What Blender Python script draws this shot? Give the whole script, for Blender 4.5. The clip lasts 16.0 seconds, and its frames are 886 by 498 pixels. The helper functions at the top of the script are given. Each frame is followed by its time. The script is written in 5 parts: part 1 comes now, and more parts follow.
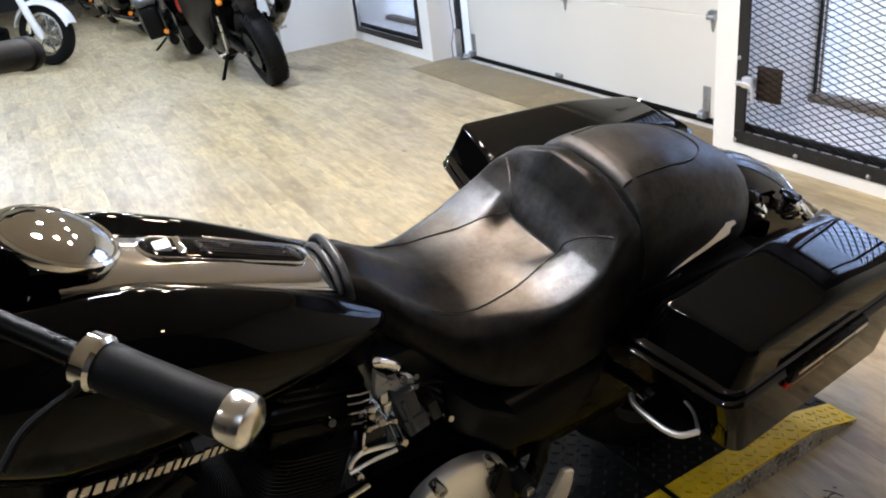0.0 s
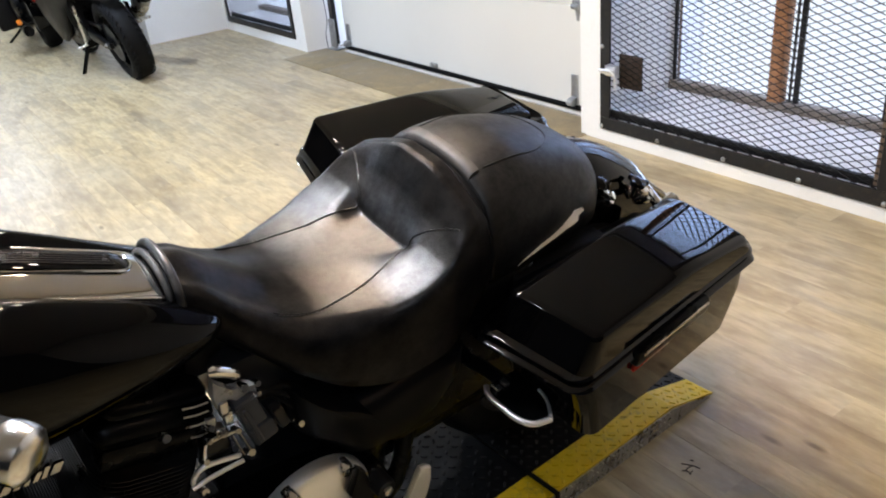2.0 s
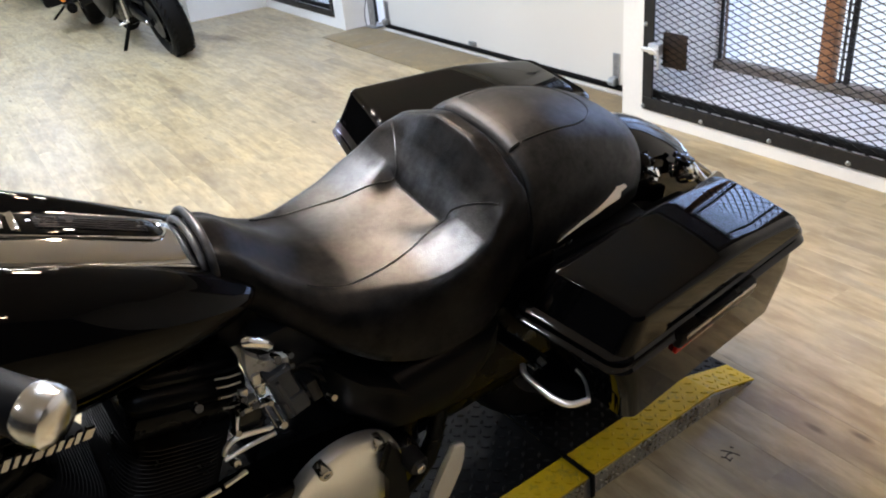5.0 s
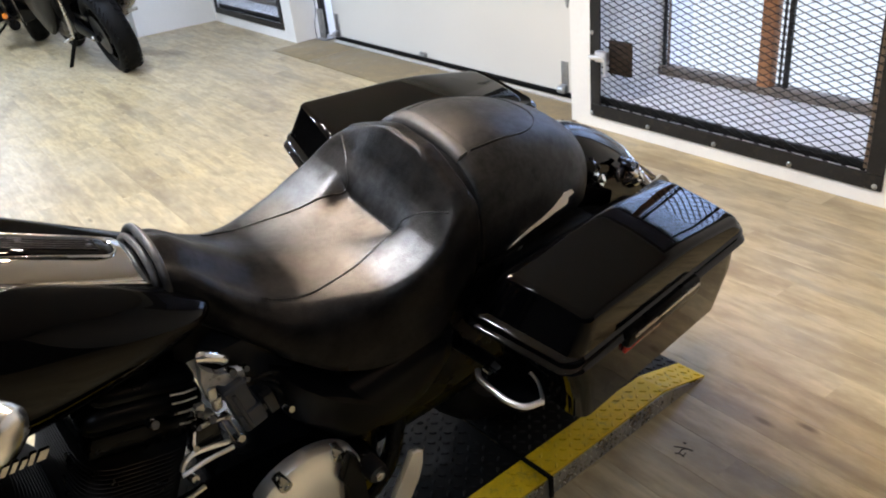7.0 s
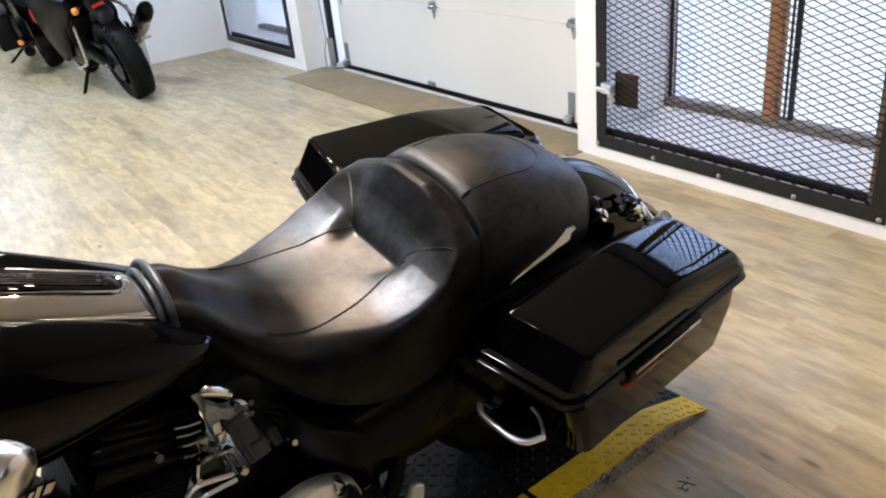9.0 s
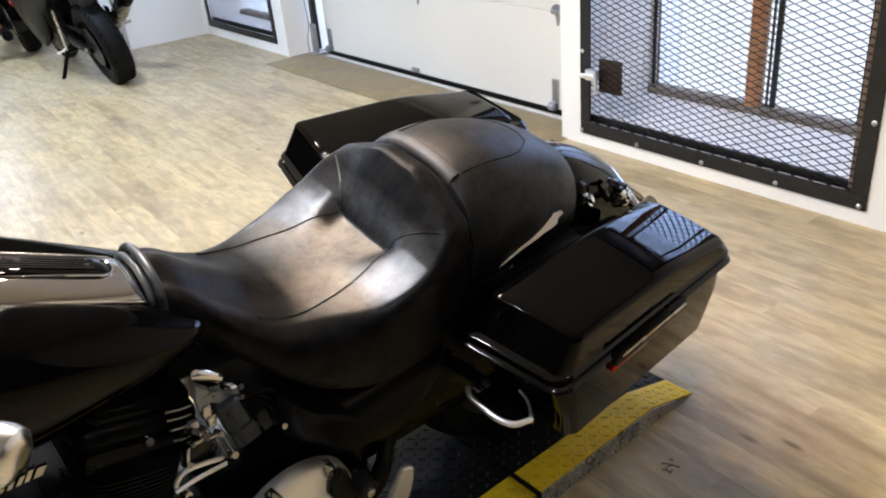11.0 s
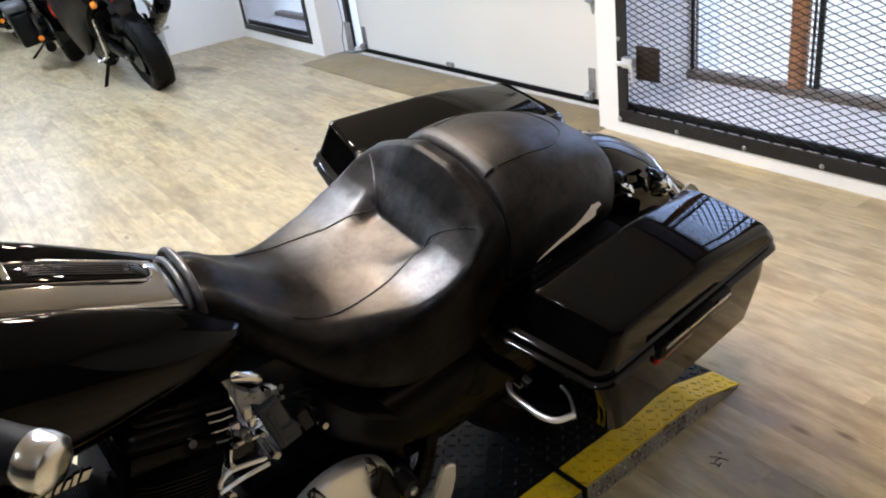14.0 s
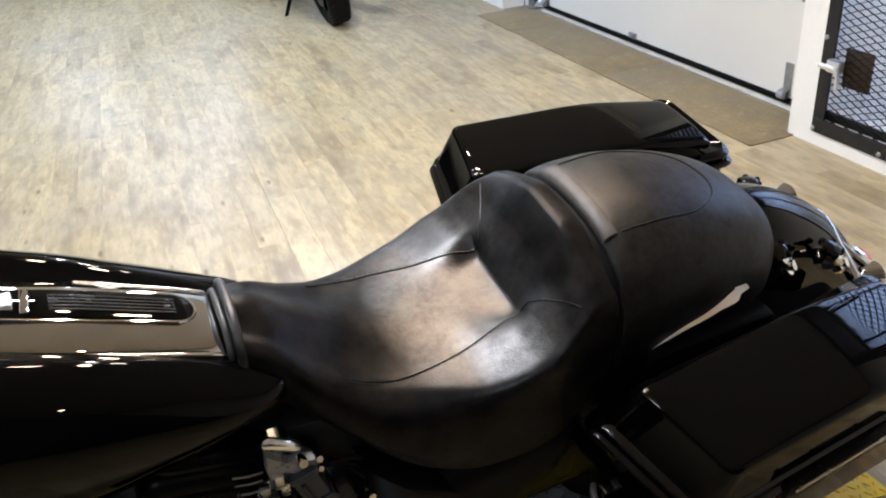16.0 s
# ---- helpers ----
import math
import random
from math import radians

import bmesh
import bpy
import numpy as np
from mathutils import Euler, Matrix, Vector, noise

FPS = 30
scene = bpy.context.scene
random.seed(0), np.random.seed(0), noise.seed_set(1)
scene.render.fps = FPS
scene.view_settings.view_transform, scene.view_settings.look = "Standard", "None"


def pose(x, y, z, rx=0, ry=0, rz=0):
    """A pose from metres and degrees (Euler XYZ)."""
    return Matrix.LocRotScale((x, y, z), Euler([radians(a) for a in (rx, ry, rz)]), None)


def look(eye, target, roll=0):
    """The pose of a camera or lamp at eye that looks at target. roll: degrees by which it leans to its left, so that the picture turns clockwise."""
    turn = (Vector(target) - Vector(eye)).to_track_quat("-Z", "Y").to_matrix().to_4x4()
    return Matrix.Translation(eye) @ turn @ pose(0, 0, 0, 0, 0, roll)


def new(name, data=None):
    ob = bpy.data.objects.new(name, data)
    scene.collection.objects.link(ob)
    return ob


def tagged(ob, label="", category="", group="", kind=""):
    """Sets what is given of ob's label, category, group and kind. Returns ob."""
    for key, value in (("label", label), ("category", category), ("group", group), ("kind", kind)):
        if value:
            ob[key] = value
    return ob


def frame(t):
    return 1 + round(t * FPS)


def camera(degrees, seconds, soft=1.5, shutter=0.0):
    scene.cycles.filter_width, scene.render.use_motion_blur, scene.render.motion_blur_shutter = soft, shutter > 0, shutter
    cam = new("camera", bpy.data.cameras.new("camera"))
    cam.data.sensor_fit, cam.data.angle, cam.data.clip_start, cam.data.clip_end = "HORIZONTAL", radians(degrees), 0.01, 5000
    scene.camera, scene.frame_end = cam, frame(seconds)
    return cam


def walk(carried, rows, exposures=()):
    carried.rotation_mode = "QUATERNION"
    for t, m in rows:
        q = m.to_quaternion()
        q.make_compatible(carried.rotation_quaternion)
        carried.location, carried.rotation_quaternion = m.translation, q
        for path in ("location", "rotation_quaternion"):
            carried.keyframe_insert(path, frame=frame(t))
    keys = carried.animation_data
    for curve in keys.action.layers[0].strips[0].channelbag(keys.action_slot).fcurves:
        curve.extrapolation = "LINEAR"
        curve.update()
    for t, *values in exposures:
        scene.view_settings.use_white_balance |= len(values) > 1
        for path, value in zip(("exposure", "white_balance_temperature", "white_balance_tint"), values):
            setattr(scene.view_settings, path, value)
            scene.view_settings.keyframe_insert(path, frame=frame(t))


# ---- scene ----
cam = camera(58.14, 16.0, soft=2.0)
# seconds, place in metres, heading, tilt and lean in degrees
ROWS = [
    (0, 0.0000, 0.0000, 1.4112, -25.44, -25.51, -7.08),
    (0.5, 0.0404, -0.0180, 1.4105, -30.21, -24.65, -5.38),
    (1, 0.0616, -0.0081, 1.4030, -32.07, -26.74, -5.04),
    (1.5, 0.0767, -0.0108, 1.3982, -33.57, -27.20, -5.42),
    (2, 0.0852, -0.0128, 1.3968, -33.80, -27.04, -5.71),
    (2.5, 0.0856, -0.0106, 1.3971, -33.69, -27.32, -5.12),
    (3, 0.0883, -0.0028, 1.3961, -34.19, -27.11, -4.33),
    (3.5, 0.0984, 0.0016, 1.3891, -34.70, -27.09, -5.05),
    (4, 0.0895, 0.0070, 1.3739, -32.36, -27.57, -4.91),
    (4.2, 0.0879, 0.0141, 1.3680, -31.41, -28.01, -5.17),
    (6.3, 0.1008, -0.0057, 1.3742, -31.64, -27.76, -7.38),
    (6.5, 0.1003, -0.0072, 1.3744, -32.32, -27.72, -7.19),
    (7, 0.0898, -0.0144, 1.3783, -34.30, -27.66, -6.19),
    (7.5, 0.0711, -0.0272, 1.3875, -34.40, -27.68, -5.91),
    (8, 0.0744, -0.0270, 1.3956, -33.97, -27.37, -7.00),
    (8.5, 0.0930, -0.0323, 1.4034, -34.19, -24.99, -7.06),
    (8.7, 0.0929, -0.0295, 1.4042, -33.83, -25.28, -6.08),
    (10.8, 0.0846, -0.0252, 1.4038, -34.13, -26.95, -5.70),
    (11, 0.0795, -0.0275, 1.4020, -35.18, -26.86, -5.39),
    (11.5, 0.0672, -0.0296, 1.4025, -35.62, -26.24, -6.41),
    (12, 0.0542, -0.0392, 1.3995, -36.13, -26.27, -6.24),
    (12.5, 0.0491, -0.0503, 1.4052, -35.17, -25.40, -6.11),
    (13, 0.0546, -0.0572, 1.4023, -34.27, -25.70, -6.32),
    (13.5, 0.0618, -0.0433, 1.3993, -33.17, -26.12, -6.51),
    (14, 0.0928, -0.0217, 1.3977, -31.87, -26.90, -8.43),
    (14.5, 0.1041, 0.0107, 1.3878, -30.61, -28.43, -6.77),
    (15, 0.0781, 0.0230, 1.4033, -30.11, -29.37, -10.40),
    (15.5, 0.1956, 0.0818, 1.4136, -25.66, -28.84, -5.38),
    (16, 0.3124, 0.1582, 1.4474, -18.60, -29.50, -5.57),
]
EXPOSURES = [(0.0, 0.0), (4.2, 0.0), (6.5, -0.05), (8.5, 0.0), (13.5, 0.03), (15.0, 0.0), (16.0, -0.17)]
walk(cam, [(t, pose(x, y, z, 90 + pitch, 0, yaw) @ pose(0, 0, 0, 0, 0, roll)) for t, x, y, z, yaw, pitch, roll in ROWS], EXPOSURES)

# ---- light ----
world = bpy.data.worlds.new("sky")
scene.world = world
world.use_nodes = True
wn = world.node_tree.nodes
sky = wn.new("ShaderNodeTexSky")
sky.sky_type, sky.sun_disc = "NISHITA", False
sky.sun_elevation, sky.sun_rotation = radians(35), radians(-60)
wn["Background"].inputs["Strength"].default_value = 0.10
world.node_tree.links.new(sky.outputs[0], wn["Background"].inputs["Color"])
LAMP_W, OUTSIDE = 66.0, 1.5


def lamp(name, kind, m, watts, colour, **more):
    data = bpy.data.lights.new(name, kind)
    data.energy, data.color = watts, colour
    for key, value in more.items():
        if key == "shape":
            data.shape = value
        if key == "size":
            data.size = value
        if key == "size_y":
            data.size_y = value
        if key == "spread":
            data.spread = value
    ob = new(name, data)
    ob.matrix_world = m
    return ob


WARM, NEUTRAL, COOL, DAYLIT = (1.0, 0.74, 0.52), (1.0, 0.93, 0.84), (0.89, 0.965, 1.08), (0.78, 0.94, 1.22)


# ---- materials ----
def nodes_of(name):
    m = bpy.data.materials.new(name)
    m.use_nodes = True
    t = m.node_tree
    return m, t, t.nodes["Principled BSDF"]


def coords(t, scale=(1, 1, 1), kind="Object"):
    c, mp = t.nodes.new("ShaderNodeTexCoord"), t.nodes.new("ShaderNodeMapping")
    mp.inputs["Scale"].default_value = scale
    t.links.new(c.outputs[kind], mp.inputs["Vector"])
    return mp.outputs["Vector"]


def noise_tex(t, vec, scale, detail=4, rough=0.55):
    n = t.nodes.new("ShaderNodeTexNoise")
    n.inputs["Scale"].default_value, n.inputs["Detail"].default_value, n.inputs["Roughness"].default_value = scale, detail, rough
    t.links.new(vec, n.inputs["Vector"])
    return n.outputs["Fac"]


def ramp(t, fac, stops):
    r = t.nodes.new("ShaderNodeValToRGB")
    while len(r.color_ramp.elements) < len(stops):
        r.color_ramp.elements.new(0.5)
    for e, (p, c) in zip(r.color_ramp.elements, stops):
        e.position, e.color = p, (*c, 1) if len(c) == 3 else c
    t.links.new(fac, r.inputs["Fac"])
    return r.outputs["Color"]


def mix(t, fac, a, b, mode="MIX"):
    n = t.nodes.new("ShaderNodeMix")
    n.data_type, n.blend_type = "RGBA", mode
    for sock, val in ((n.inputs["Factor"], fac), (n.inputs["A"], a), (n.inputs["B"], b)):
        if isinstance(val, (int, float)):
            sock.default_value = val
        elif isinstance(val, tuple):
            sock.default_value = (*val, 1)
        else:
            t.links.new(val, sock)
    return n.outputs["Result"]


def relief(t, p, height, strength, distance=0.002):
    b = t.nodes.new("ShaderNodeBump")
    b.inputs["Strength"].default_value, b.inputs["Distance"].default_value = strength, distance
    t.links.new(height, b.inputs["Height"])
    t.links.new(b.outputs["Normal"], p.inputs["Normal"])


def surface(name, base, rough=0.5, metal=0.0, vary=0.15, scale=8.0, fine=120.0, bump=0.1, coat=0.0, rough_vary=0.1, depth=0.002, dirt=None, spec=0.5):
    """Colour with patches and fine grain, uneven gloss and light relief."""
    m, t, p = nodes_of(name)
    v = coords(t)
    big, small = noise_tex(t, v, scale), noise_tex(t, v, fine, 3)
    lo, hi = tuple(c * (1 - vary) for c in base), tuple(min(1, c * (1 + vary)) for c in base)
    col = ramp(t, big, [(0.3, lo), (0.7, hi)])
    col = mix(t, 0.25, col, ramp(t, small, [(0.35, lo), (0.65, hi)]))
    if dirt:
        col = mix(t, ramp(t, noise_tex(t, v, scale * 2.3, 6, 0.7), [(0.55, (0, 0, 0)), (0.75, (1, 1, 1))]), col, dirt)
    t.links.new(col, p.inputs["Base Color"])
    lo_r, hi_r = max(0.0, rough - rough_vary), min(1.0, rough + rough_vary)
    t.links.new(ramp(t, big, [(0.3, (lo_r,) * 3), (0.7, (hi_r,) * 3)]), p.inputs["Roughness"])
    p.inputs["Metallic"].default_value, p.inputs["Specular IOR Level"].default_value = metal, spec
    if coat:
        p.inputs["Coat Weight"].default_value, p.inputs["Coat Roughness"].default_value = coat, 0.02
    if bump:
        relief(t, p, small, bump, depth)
    return m


WHITE_WALL = surface("white_painted_wall", (0.86, 0.86, 0.845), 0.55, vary=0.04, scale=1.5, fine=60, bump=0.12, dirt=(0.74, 0.73, 0.71))
# near-black in place of an unlit room, for dark reflections
DARK_WALL = surface("dark_unseen_wall", (0.034, 0.031, 0.028), 0.6, vary=0.2, scale=2.0, fine=40, bump=0.1)
CEILING = surface("brown_ceiling_board", (0.46, 0.415, 0.36), 0.7, vary=0.06, scale=1.0, fine=40)
DOOR_WHITE = surface("cream_door_enamel", (0.74, 0.73, 0.69), 0.4, vary=0.03, scale=1.2, fine=300, bump=0.06, depth=0.0006)
STEEL_DARK = surface("dark_mill_steel", (0.022, 0.022, 0.023), 0.42, 0.5, vary=0.3, scale=14, fine=90, bump=0.1, dirt=(0.05, 0.042, 0.034))
MESH_BLACK = surface("black_mesh_paint", (0.010, 0.0095, 0.009), 0.6, vary=0.2, scale=30, bump=0.0, spec=0.2)
GALV = surface("galvanised_steel", (0.42, 0.43, 0.44), 0.38, 0.9, vary=0.2, scale=30, fine=120)
RUBBER = surface("black_rubber", (0.0045, 0.0045, 0.0048), 0.55, vary=0.25, scale=20, fine=200, bump=0.15, spec=0.11)
TYRE = surface("tyre_rubber", (0.0045, 0.0045, 0.0048), 0.62, vary=0.25, scale=25, fine=160, bump=0.2, spec=0.12)
BLACK_GLOSS = surface("black_gloss_paint", (0.0010, 0.0010, 0.0011), 0.012, vary=0.1, scale=5, fine=20, bump=0.0, rough_vary=0.006, spec=0.19)
BLACK_ROLLED = surface("black_rolled_edge", (0.002, 0.002, 0.0022), 0.06, vary=0.1, scale=8, fine=40, bump=0.0, rough_vary=0.02, spec=0.45)
BLACK_SATIN = surface("black_satin_paint", (0.002, 0.002, 0.0022), 0.30, vary=0.2, scale=12, fine=90, bump=0.05, spec=0.11)
BLACK_PLASTIC = surface("black_plastic", (0.0075, 0.0075, 0.008), 0.42, vary=0.15, scale=12, fine=220, bump=0.1, spec=0.22)
CHROME = surface("chrome", (0.78, 0.78, 0.77), 0.05, 1.0, vary=0.03, scale=9, fine=30, bump=0.0, rough_vary=0.025)
CAP_CHROME = surface("scuffed_chrome", (0.88, 0.88, 0.87), 0.17, 1.0, vary=0.05, scale=40, fine=150, bump=0.04, rough_vary=0.06)
BRIGHT_ALU = surface("polished_aluminium", (0.93, 0.93, 0.935), 0.38, 1.0, vary=0.02, scale=18, fine=120, bump=0.01, rough_vary=0.03)
ALU = surface("cast_aluminium", (0.55, 0.54, 0.52), 0.28, 1.0, vary=0.1, scale=18, fine=120, bump=0.06)
PLATE = surface("bare_tread_plate", (0.36, 0.35, 0.335), 0.32, 0.8, vary=0.25, scale=16, fine=90, bump=0.08, dirt=(0.16, 0.14, 0.11))
# lugs paler and glossier than the plate they stand on
PLATE_LUG = surface("paler_black_lugs", (0.020, 0.0195, 0.019), 0.34, 0.2, vary=0.6, scale=14, fine=90, bump=0.05, spec=0.3)
PLATE_BLACK = surface("black_tread_plate", (0.008, 0.0078, 0.0075), 0.42, 0.0, vary=0.3, scale=14, fine=90, bump=0.08, spec=0.11)
YELLOW = surface("yellow_safety_paint", (0.78, 0.53, 0.012), 0.42, vary=0.14, scale=11, fine=90, bump=0.1, dirt=(0.30, 0.22, 0.05))
WOOD_TRIM = surface("stained_window_wood", (0.42, 0.19, 0.08), 0.5, vary=0.35, scale=18, fine=150, bump=0.2)
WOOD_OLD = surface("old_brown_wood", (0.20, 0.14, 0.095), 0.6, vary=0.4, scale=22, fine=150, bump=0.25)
SILL = surface("dusty_white_sill", (0.86, 0.86, 0.87), 0.6, vary=0.08, scale=9, fine=70, bump=0.1, dirt=(0.46, 0.45, 0.44))
MAT_BROWN = surface("brown_floor_runner", (0.235, 0.18, 0.098), 0.5, vary=0.35, scale=5, fine=60, bump=0.25, dirt=(0.36, 0.30, 0.19))
RED_LENS = surface("red_lens", (0.55, 0.02, 0.012), 0.12, vary=0.1, scale=60, fine=300, bump=0.1, coat=0.6)
AMBER_LENS = surface("amber_lens", (0.75, 0.22, 0.02), 0.15, vary=0.1, scale=60, fine=300, bump=0.1, coat=0.6)
CLEAR_LENS = surface("clear_lens", (0.6, 0.6, 0.6), 0.1, vary=0.1, scale=60, fine=300, bump=0.1, coat=0.6)
WHITE_PAINT = surface("white_gloss_paint", (0.78, 0.78, 0.78), 0.12, vary=0.04, coat=1.0, bump=0.0, rough_vary=0.04)
BLUE_PAINT = surface("dark_blue_gloss_paint", (0.012, 0.018, 0.085), 0.1, vary=0.1, coat=1.0, bump=0.0, rough_vary=0.04)
GREY_PAINT = surface("dark_grey_gloss_paint", (0.003, 0.003, 0.0033), 0.36, vary=0.12, bump=0.0, rough_vary=0.06, spec=0.12)
EMBLEM = surface("satin_nickel_badge", (0.50, 0.47, 0.43), 0.26, 1.0, vary=0.08, bump=0.05)
RUSTY = surface("browned_steel", (0.05, 0.033, 0.024), 0.5, 0.4, vary=0.35, scale=25, fine=120, bump=0.2, dirt=(0.10, 0.07, 0.05))
DIAL = surface("dial_glass", (0.62, 0.60, 0.57), 0.04, 1.0, vary=0.05, bump=0.0, rough_vary=0.02)


def leather(name, base, worn, gloss=(0.33, 0.48), tint=(1.0, 0.80, 0.66), patch=(0.20, 0.58), rubbed=None):
    """Hide with cloudy wear: browned, polished patches and dull ones, pores and creases."""
    m, t, p = nodes_of(name)
    v = coords(t)
    wear = ramp(t, noise_tex(t, v, 6.0, 7, 0.68), [(0.46, (0, 0, 0)), (0.68, (1, 1, 1))])
    mottle = noise_tex(t, v, 24, 5, 0.6)
    col = mix(t, wear, base, worn)
    col = mix(t, 0.5, col, ramp(t, mottle, [(0.35, tuple(c * 0.4 for c in base)), (0.68, tuple(c * 1.8 for c in worn))]))
    t.links.new(col, p.inputs["Base Color"])
    cloud = mix(t, 0.5, mix(t, 0.45, noise_tex(t, v, 13.0, 5, 0.62), noise_tex(t, v, 70.0, 4, 0.6)), mottle)
    t.links.new(ramp(t, cloud, [(0.38, (gloss[0],) * 3), (0.62, (gloss[1],) * 3)]), p.inputs["Roughness"])
    def spot(middle, radii):
        """How far a point lies from a spot, in the spot's own radii."""
        gap, part_of, far = (t.nodes.new("ShaderNodeVectorMath") for _ in range(3))
        gap.operation, part_of.operation, far.operation = "SUBTRACT", "DIVIDE", "LENGTH"
        gap.inputs[1].default_value, part_of.inputs[1].default_value = middle, radii
        t.links.new(v, gap.inputs[0])
        t.links.new(gap.outputs[0], part_of.inputs[0])
        t.links.new(part_of.outputs[0], far.inputs[0])
        return far.outputs["Value"]

    shine = ramp(t, mix(t, 0.4, noise_tex(t, v, 21.0, 6, 0.66), noise_tex(t, v, 85.0, 4, 0.62)), [(0.38, (patch[0],) * 3), (0.60, (patch[1],) * 3)])
    brown = wear
    if rubbed:
        # polished by use round the sitting area; duller beyond, standing in for dark reflections
        shine = mix(t, 1.0, shine, ramp(t, spot(*rubbed), [(0.62, (1.0,) * 3), (1.08, (0.185,) * 3)]), "MULTIPLY")
        # warm tint in mid-seat stands in for the sheen of warm lamps
        warm_sheen = ramp(t, spot((0.625, 0.0, 0.745), (0.15, 0.16, 0.07)), [(0.35, (1.0,) * 3), (1.0, (0.1,) * 3)])
        brown = mix(t, 1.0, ramp(t, noise_tex(t, v, 14.0, 6, 0.66), [(0.36, (0, 0, 0)), (0.60, (1, 1, 1))]), warm_sheen, "MULTIPLY")
    t.links.new(mix(t, brown, (1.0, 0.985, 0.97), tint), p.inputs["Specular Tint"])
    t.links.new(shine, p.inputs["Specular IOR Level"])
    cell = t.nodes.new("ShaderNodeTexVoronoi")
    cell.inputs["Scale"].default_value = 380
    t.links.new(v, cell.inputs["Vector"])
    h = mix(t, 0.45, cell.outputs["Distance"], noise_tex(t, v, 48, 5, 0.62))
    relief(t, p, h, 0.26, 0.0016)
    return m


LEATHER = leather("worn_black_leather", (0.0034, 0.0034, 0.0035), (0.009, 0.0075, 0.0066), gloss=(0.28, 0.42), tint=(1.0, 0.92, 0.86), patch=(0.37, 0.80), rubbed=((0.675, 0.0, 0.755), (0.175, 0.23, 0.085)))
VINYL = leather("grained_black_vinyl", (0.0036, 0.0036, 0.0036), (0.0068, 0.0063, 0.006), gloss=(0.38, 0.52), tint=(1.0, 0.98, 0.96), patch=(0.20, 0.42))
STRAP = leather("faded_brown_strap", (0.030, 0.027, 0.0255), (0.048, 0.043, 0.039), gloss=(0.40, 0.55), tint=(0.98, 0.97, 0.97), patch=(0.25, 0.45))


def planks(name):
    """Wood-look vinyl: each piece has its own tone and figure, drawn out along the plank."""
    m, t, p = nodes_of(name)
    info = t.nodes.new("ShaderNodeObjectInfo")
    geo = t.nodes.new("ShaderNodeNewGeometry")
    rnd = t.nodes.new("ShaderNodeMath")
    rnd.operation = "ADD"
    t.links.new(info.outputs["Random"], rnd.inputs[0])
    t.links.new(geo.outputs["Random Per Island"], rnd.inputs[1])
    fr = t.nodes.new("ShaderNodeMath")
    fr.operation = "FRACT"
    t.links.new(rnd.outputs[0], fr.inputs[0])
    tone = fr.outputs[0]
    pos = t.nodes.new("ShaderNodeMapping")
    pos.inputs["Scale"].default_value = (1.0, 0.17, 1.0)
    t.links.new(geo.outputs["Position"], pos.inputs["Vector"])
    off = t.nodes.new("ShaderNodeCombineXYZ")
    mul = t.nodes.new("ShaderNodeMath")
    mul.operation = "MULTIPLY"
    mul.inputs[1].default_value = 37.0
    t.links.new(tone, mul.inputs[0])
    t.links.new(mul.outputs[0], off.inputs["X"])
    t.links.new(mul.outputs[0], off.inputs["Y"])
    t.links.new(off.outputs[0], pos.inputs["Location"])
    v = pos.outputs["Vector"]
    bands = noise_tex(t, v, 8.5, 5, 0.6)
    grain = noise_tex(t, v, 60, 5, 0.6)
    light = ramp(t, bands, [(0.30, (0.27, 0.22, 0.155)), (0.42, (0.46, 0.385, 0.255)), (0.54, (0.66, 0.585, 0.41)), (0.66, (0.40, 0.365, 0.30)), (0.76, (0.53, 0.455, 0.31))])
    dark = ramp(t, bands, [(0.32, (0.15, 0.118, 0.082)), (0.45, (0.28, 0.23, 0.155)), (0.58, (0.49, 0.40, 0.24)), (0.75, (0.29, 0.26, 0.21))])
    col = mix(t, ramp(t, tone, [(0.2, (0.0,) * 3), (0.9, (0.52,) * 3)]), light, dark)
    col = mix(t, ramp(t, grain, [(0.48, (0.0, 0.0, 0.0)), (0.75, (0.38, 0.38, 0.38))]), col, (0.27, 0.215, 0.145))
    cloud = noise_tex(t, geo.outputs["Position"], 1.3, 5, 0.65)
    col = mix(t, ramp(t, cloud, [(0.40, (0.0,) * 3), (0.64, (0.5,) * 3)]), col, (0.50, 0.475, 0.425))
    wide = t.nodes.new("ShaderNodeMapping")
    wide.inputs["Scale"].default_value = (1.0, 0.34, 1.0)
    t.links.new(geo.outputs["Position"], wide.inputs["Vector"])
    t.links.new(off.outputs[0], wide.inputs["Location"])
    smear = noise_tex(t, wide.outputs["Vector"], 10.0, 5, 0.6)
    blush = noise_tex(t, wide.outputs["Vector"], 5.0, 4, 0.6)
    col = mix(t, ramp(t, blush, [(0.48, (0.0,) * 3), (0.62, (0.38,) * 3)]), col, (0.52, 0.50, 0.44))
    col = mix(t, ramp(t, smear, [(0.47, (0.0,) * 3), (0.62, (0.44,) * 3)]), col, (0.29, 0.225, 0.135))
    blot = noise_tex(t, wide.outputs["Vector"], 26.0, 4, 0.6)
    col = mix(t, ramp(t, blot, [(0.50, (0.0,) * 3), (0.68, (0.27,) * 3)]), col, (0.22, 0.165, 0.10))
    col = mix(t, ramp(t, blot, [(0.34, (0.22,) * 3), (0.47, (0.0,) * 3)]), col, (0.70, 0.64, 0.49))
    knot = t.nodes.new("ShaderNodeTexVoronoi")
    knot.inputs["Scale"].default_value = 6.5
    t.links.new(wide.outputs["Vector"], knot.inputs["Vector"])
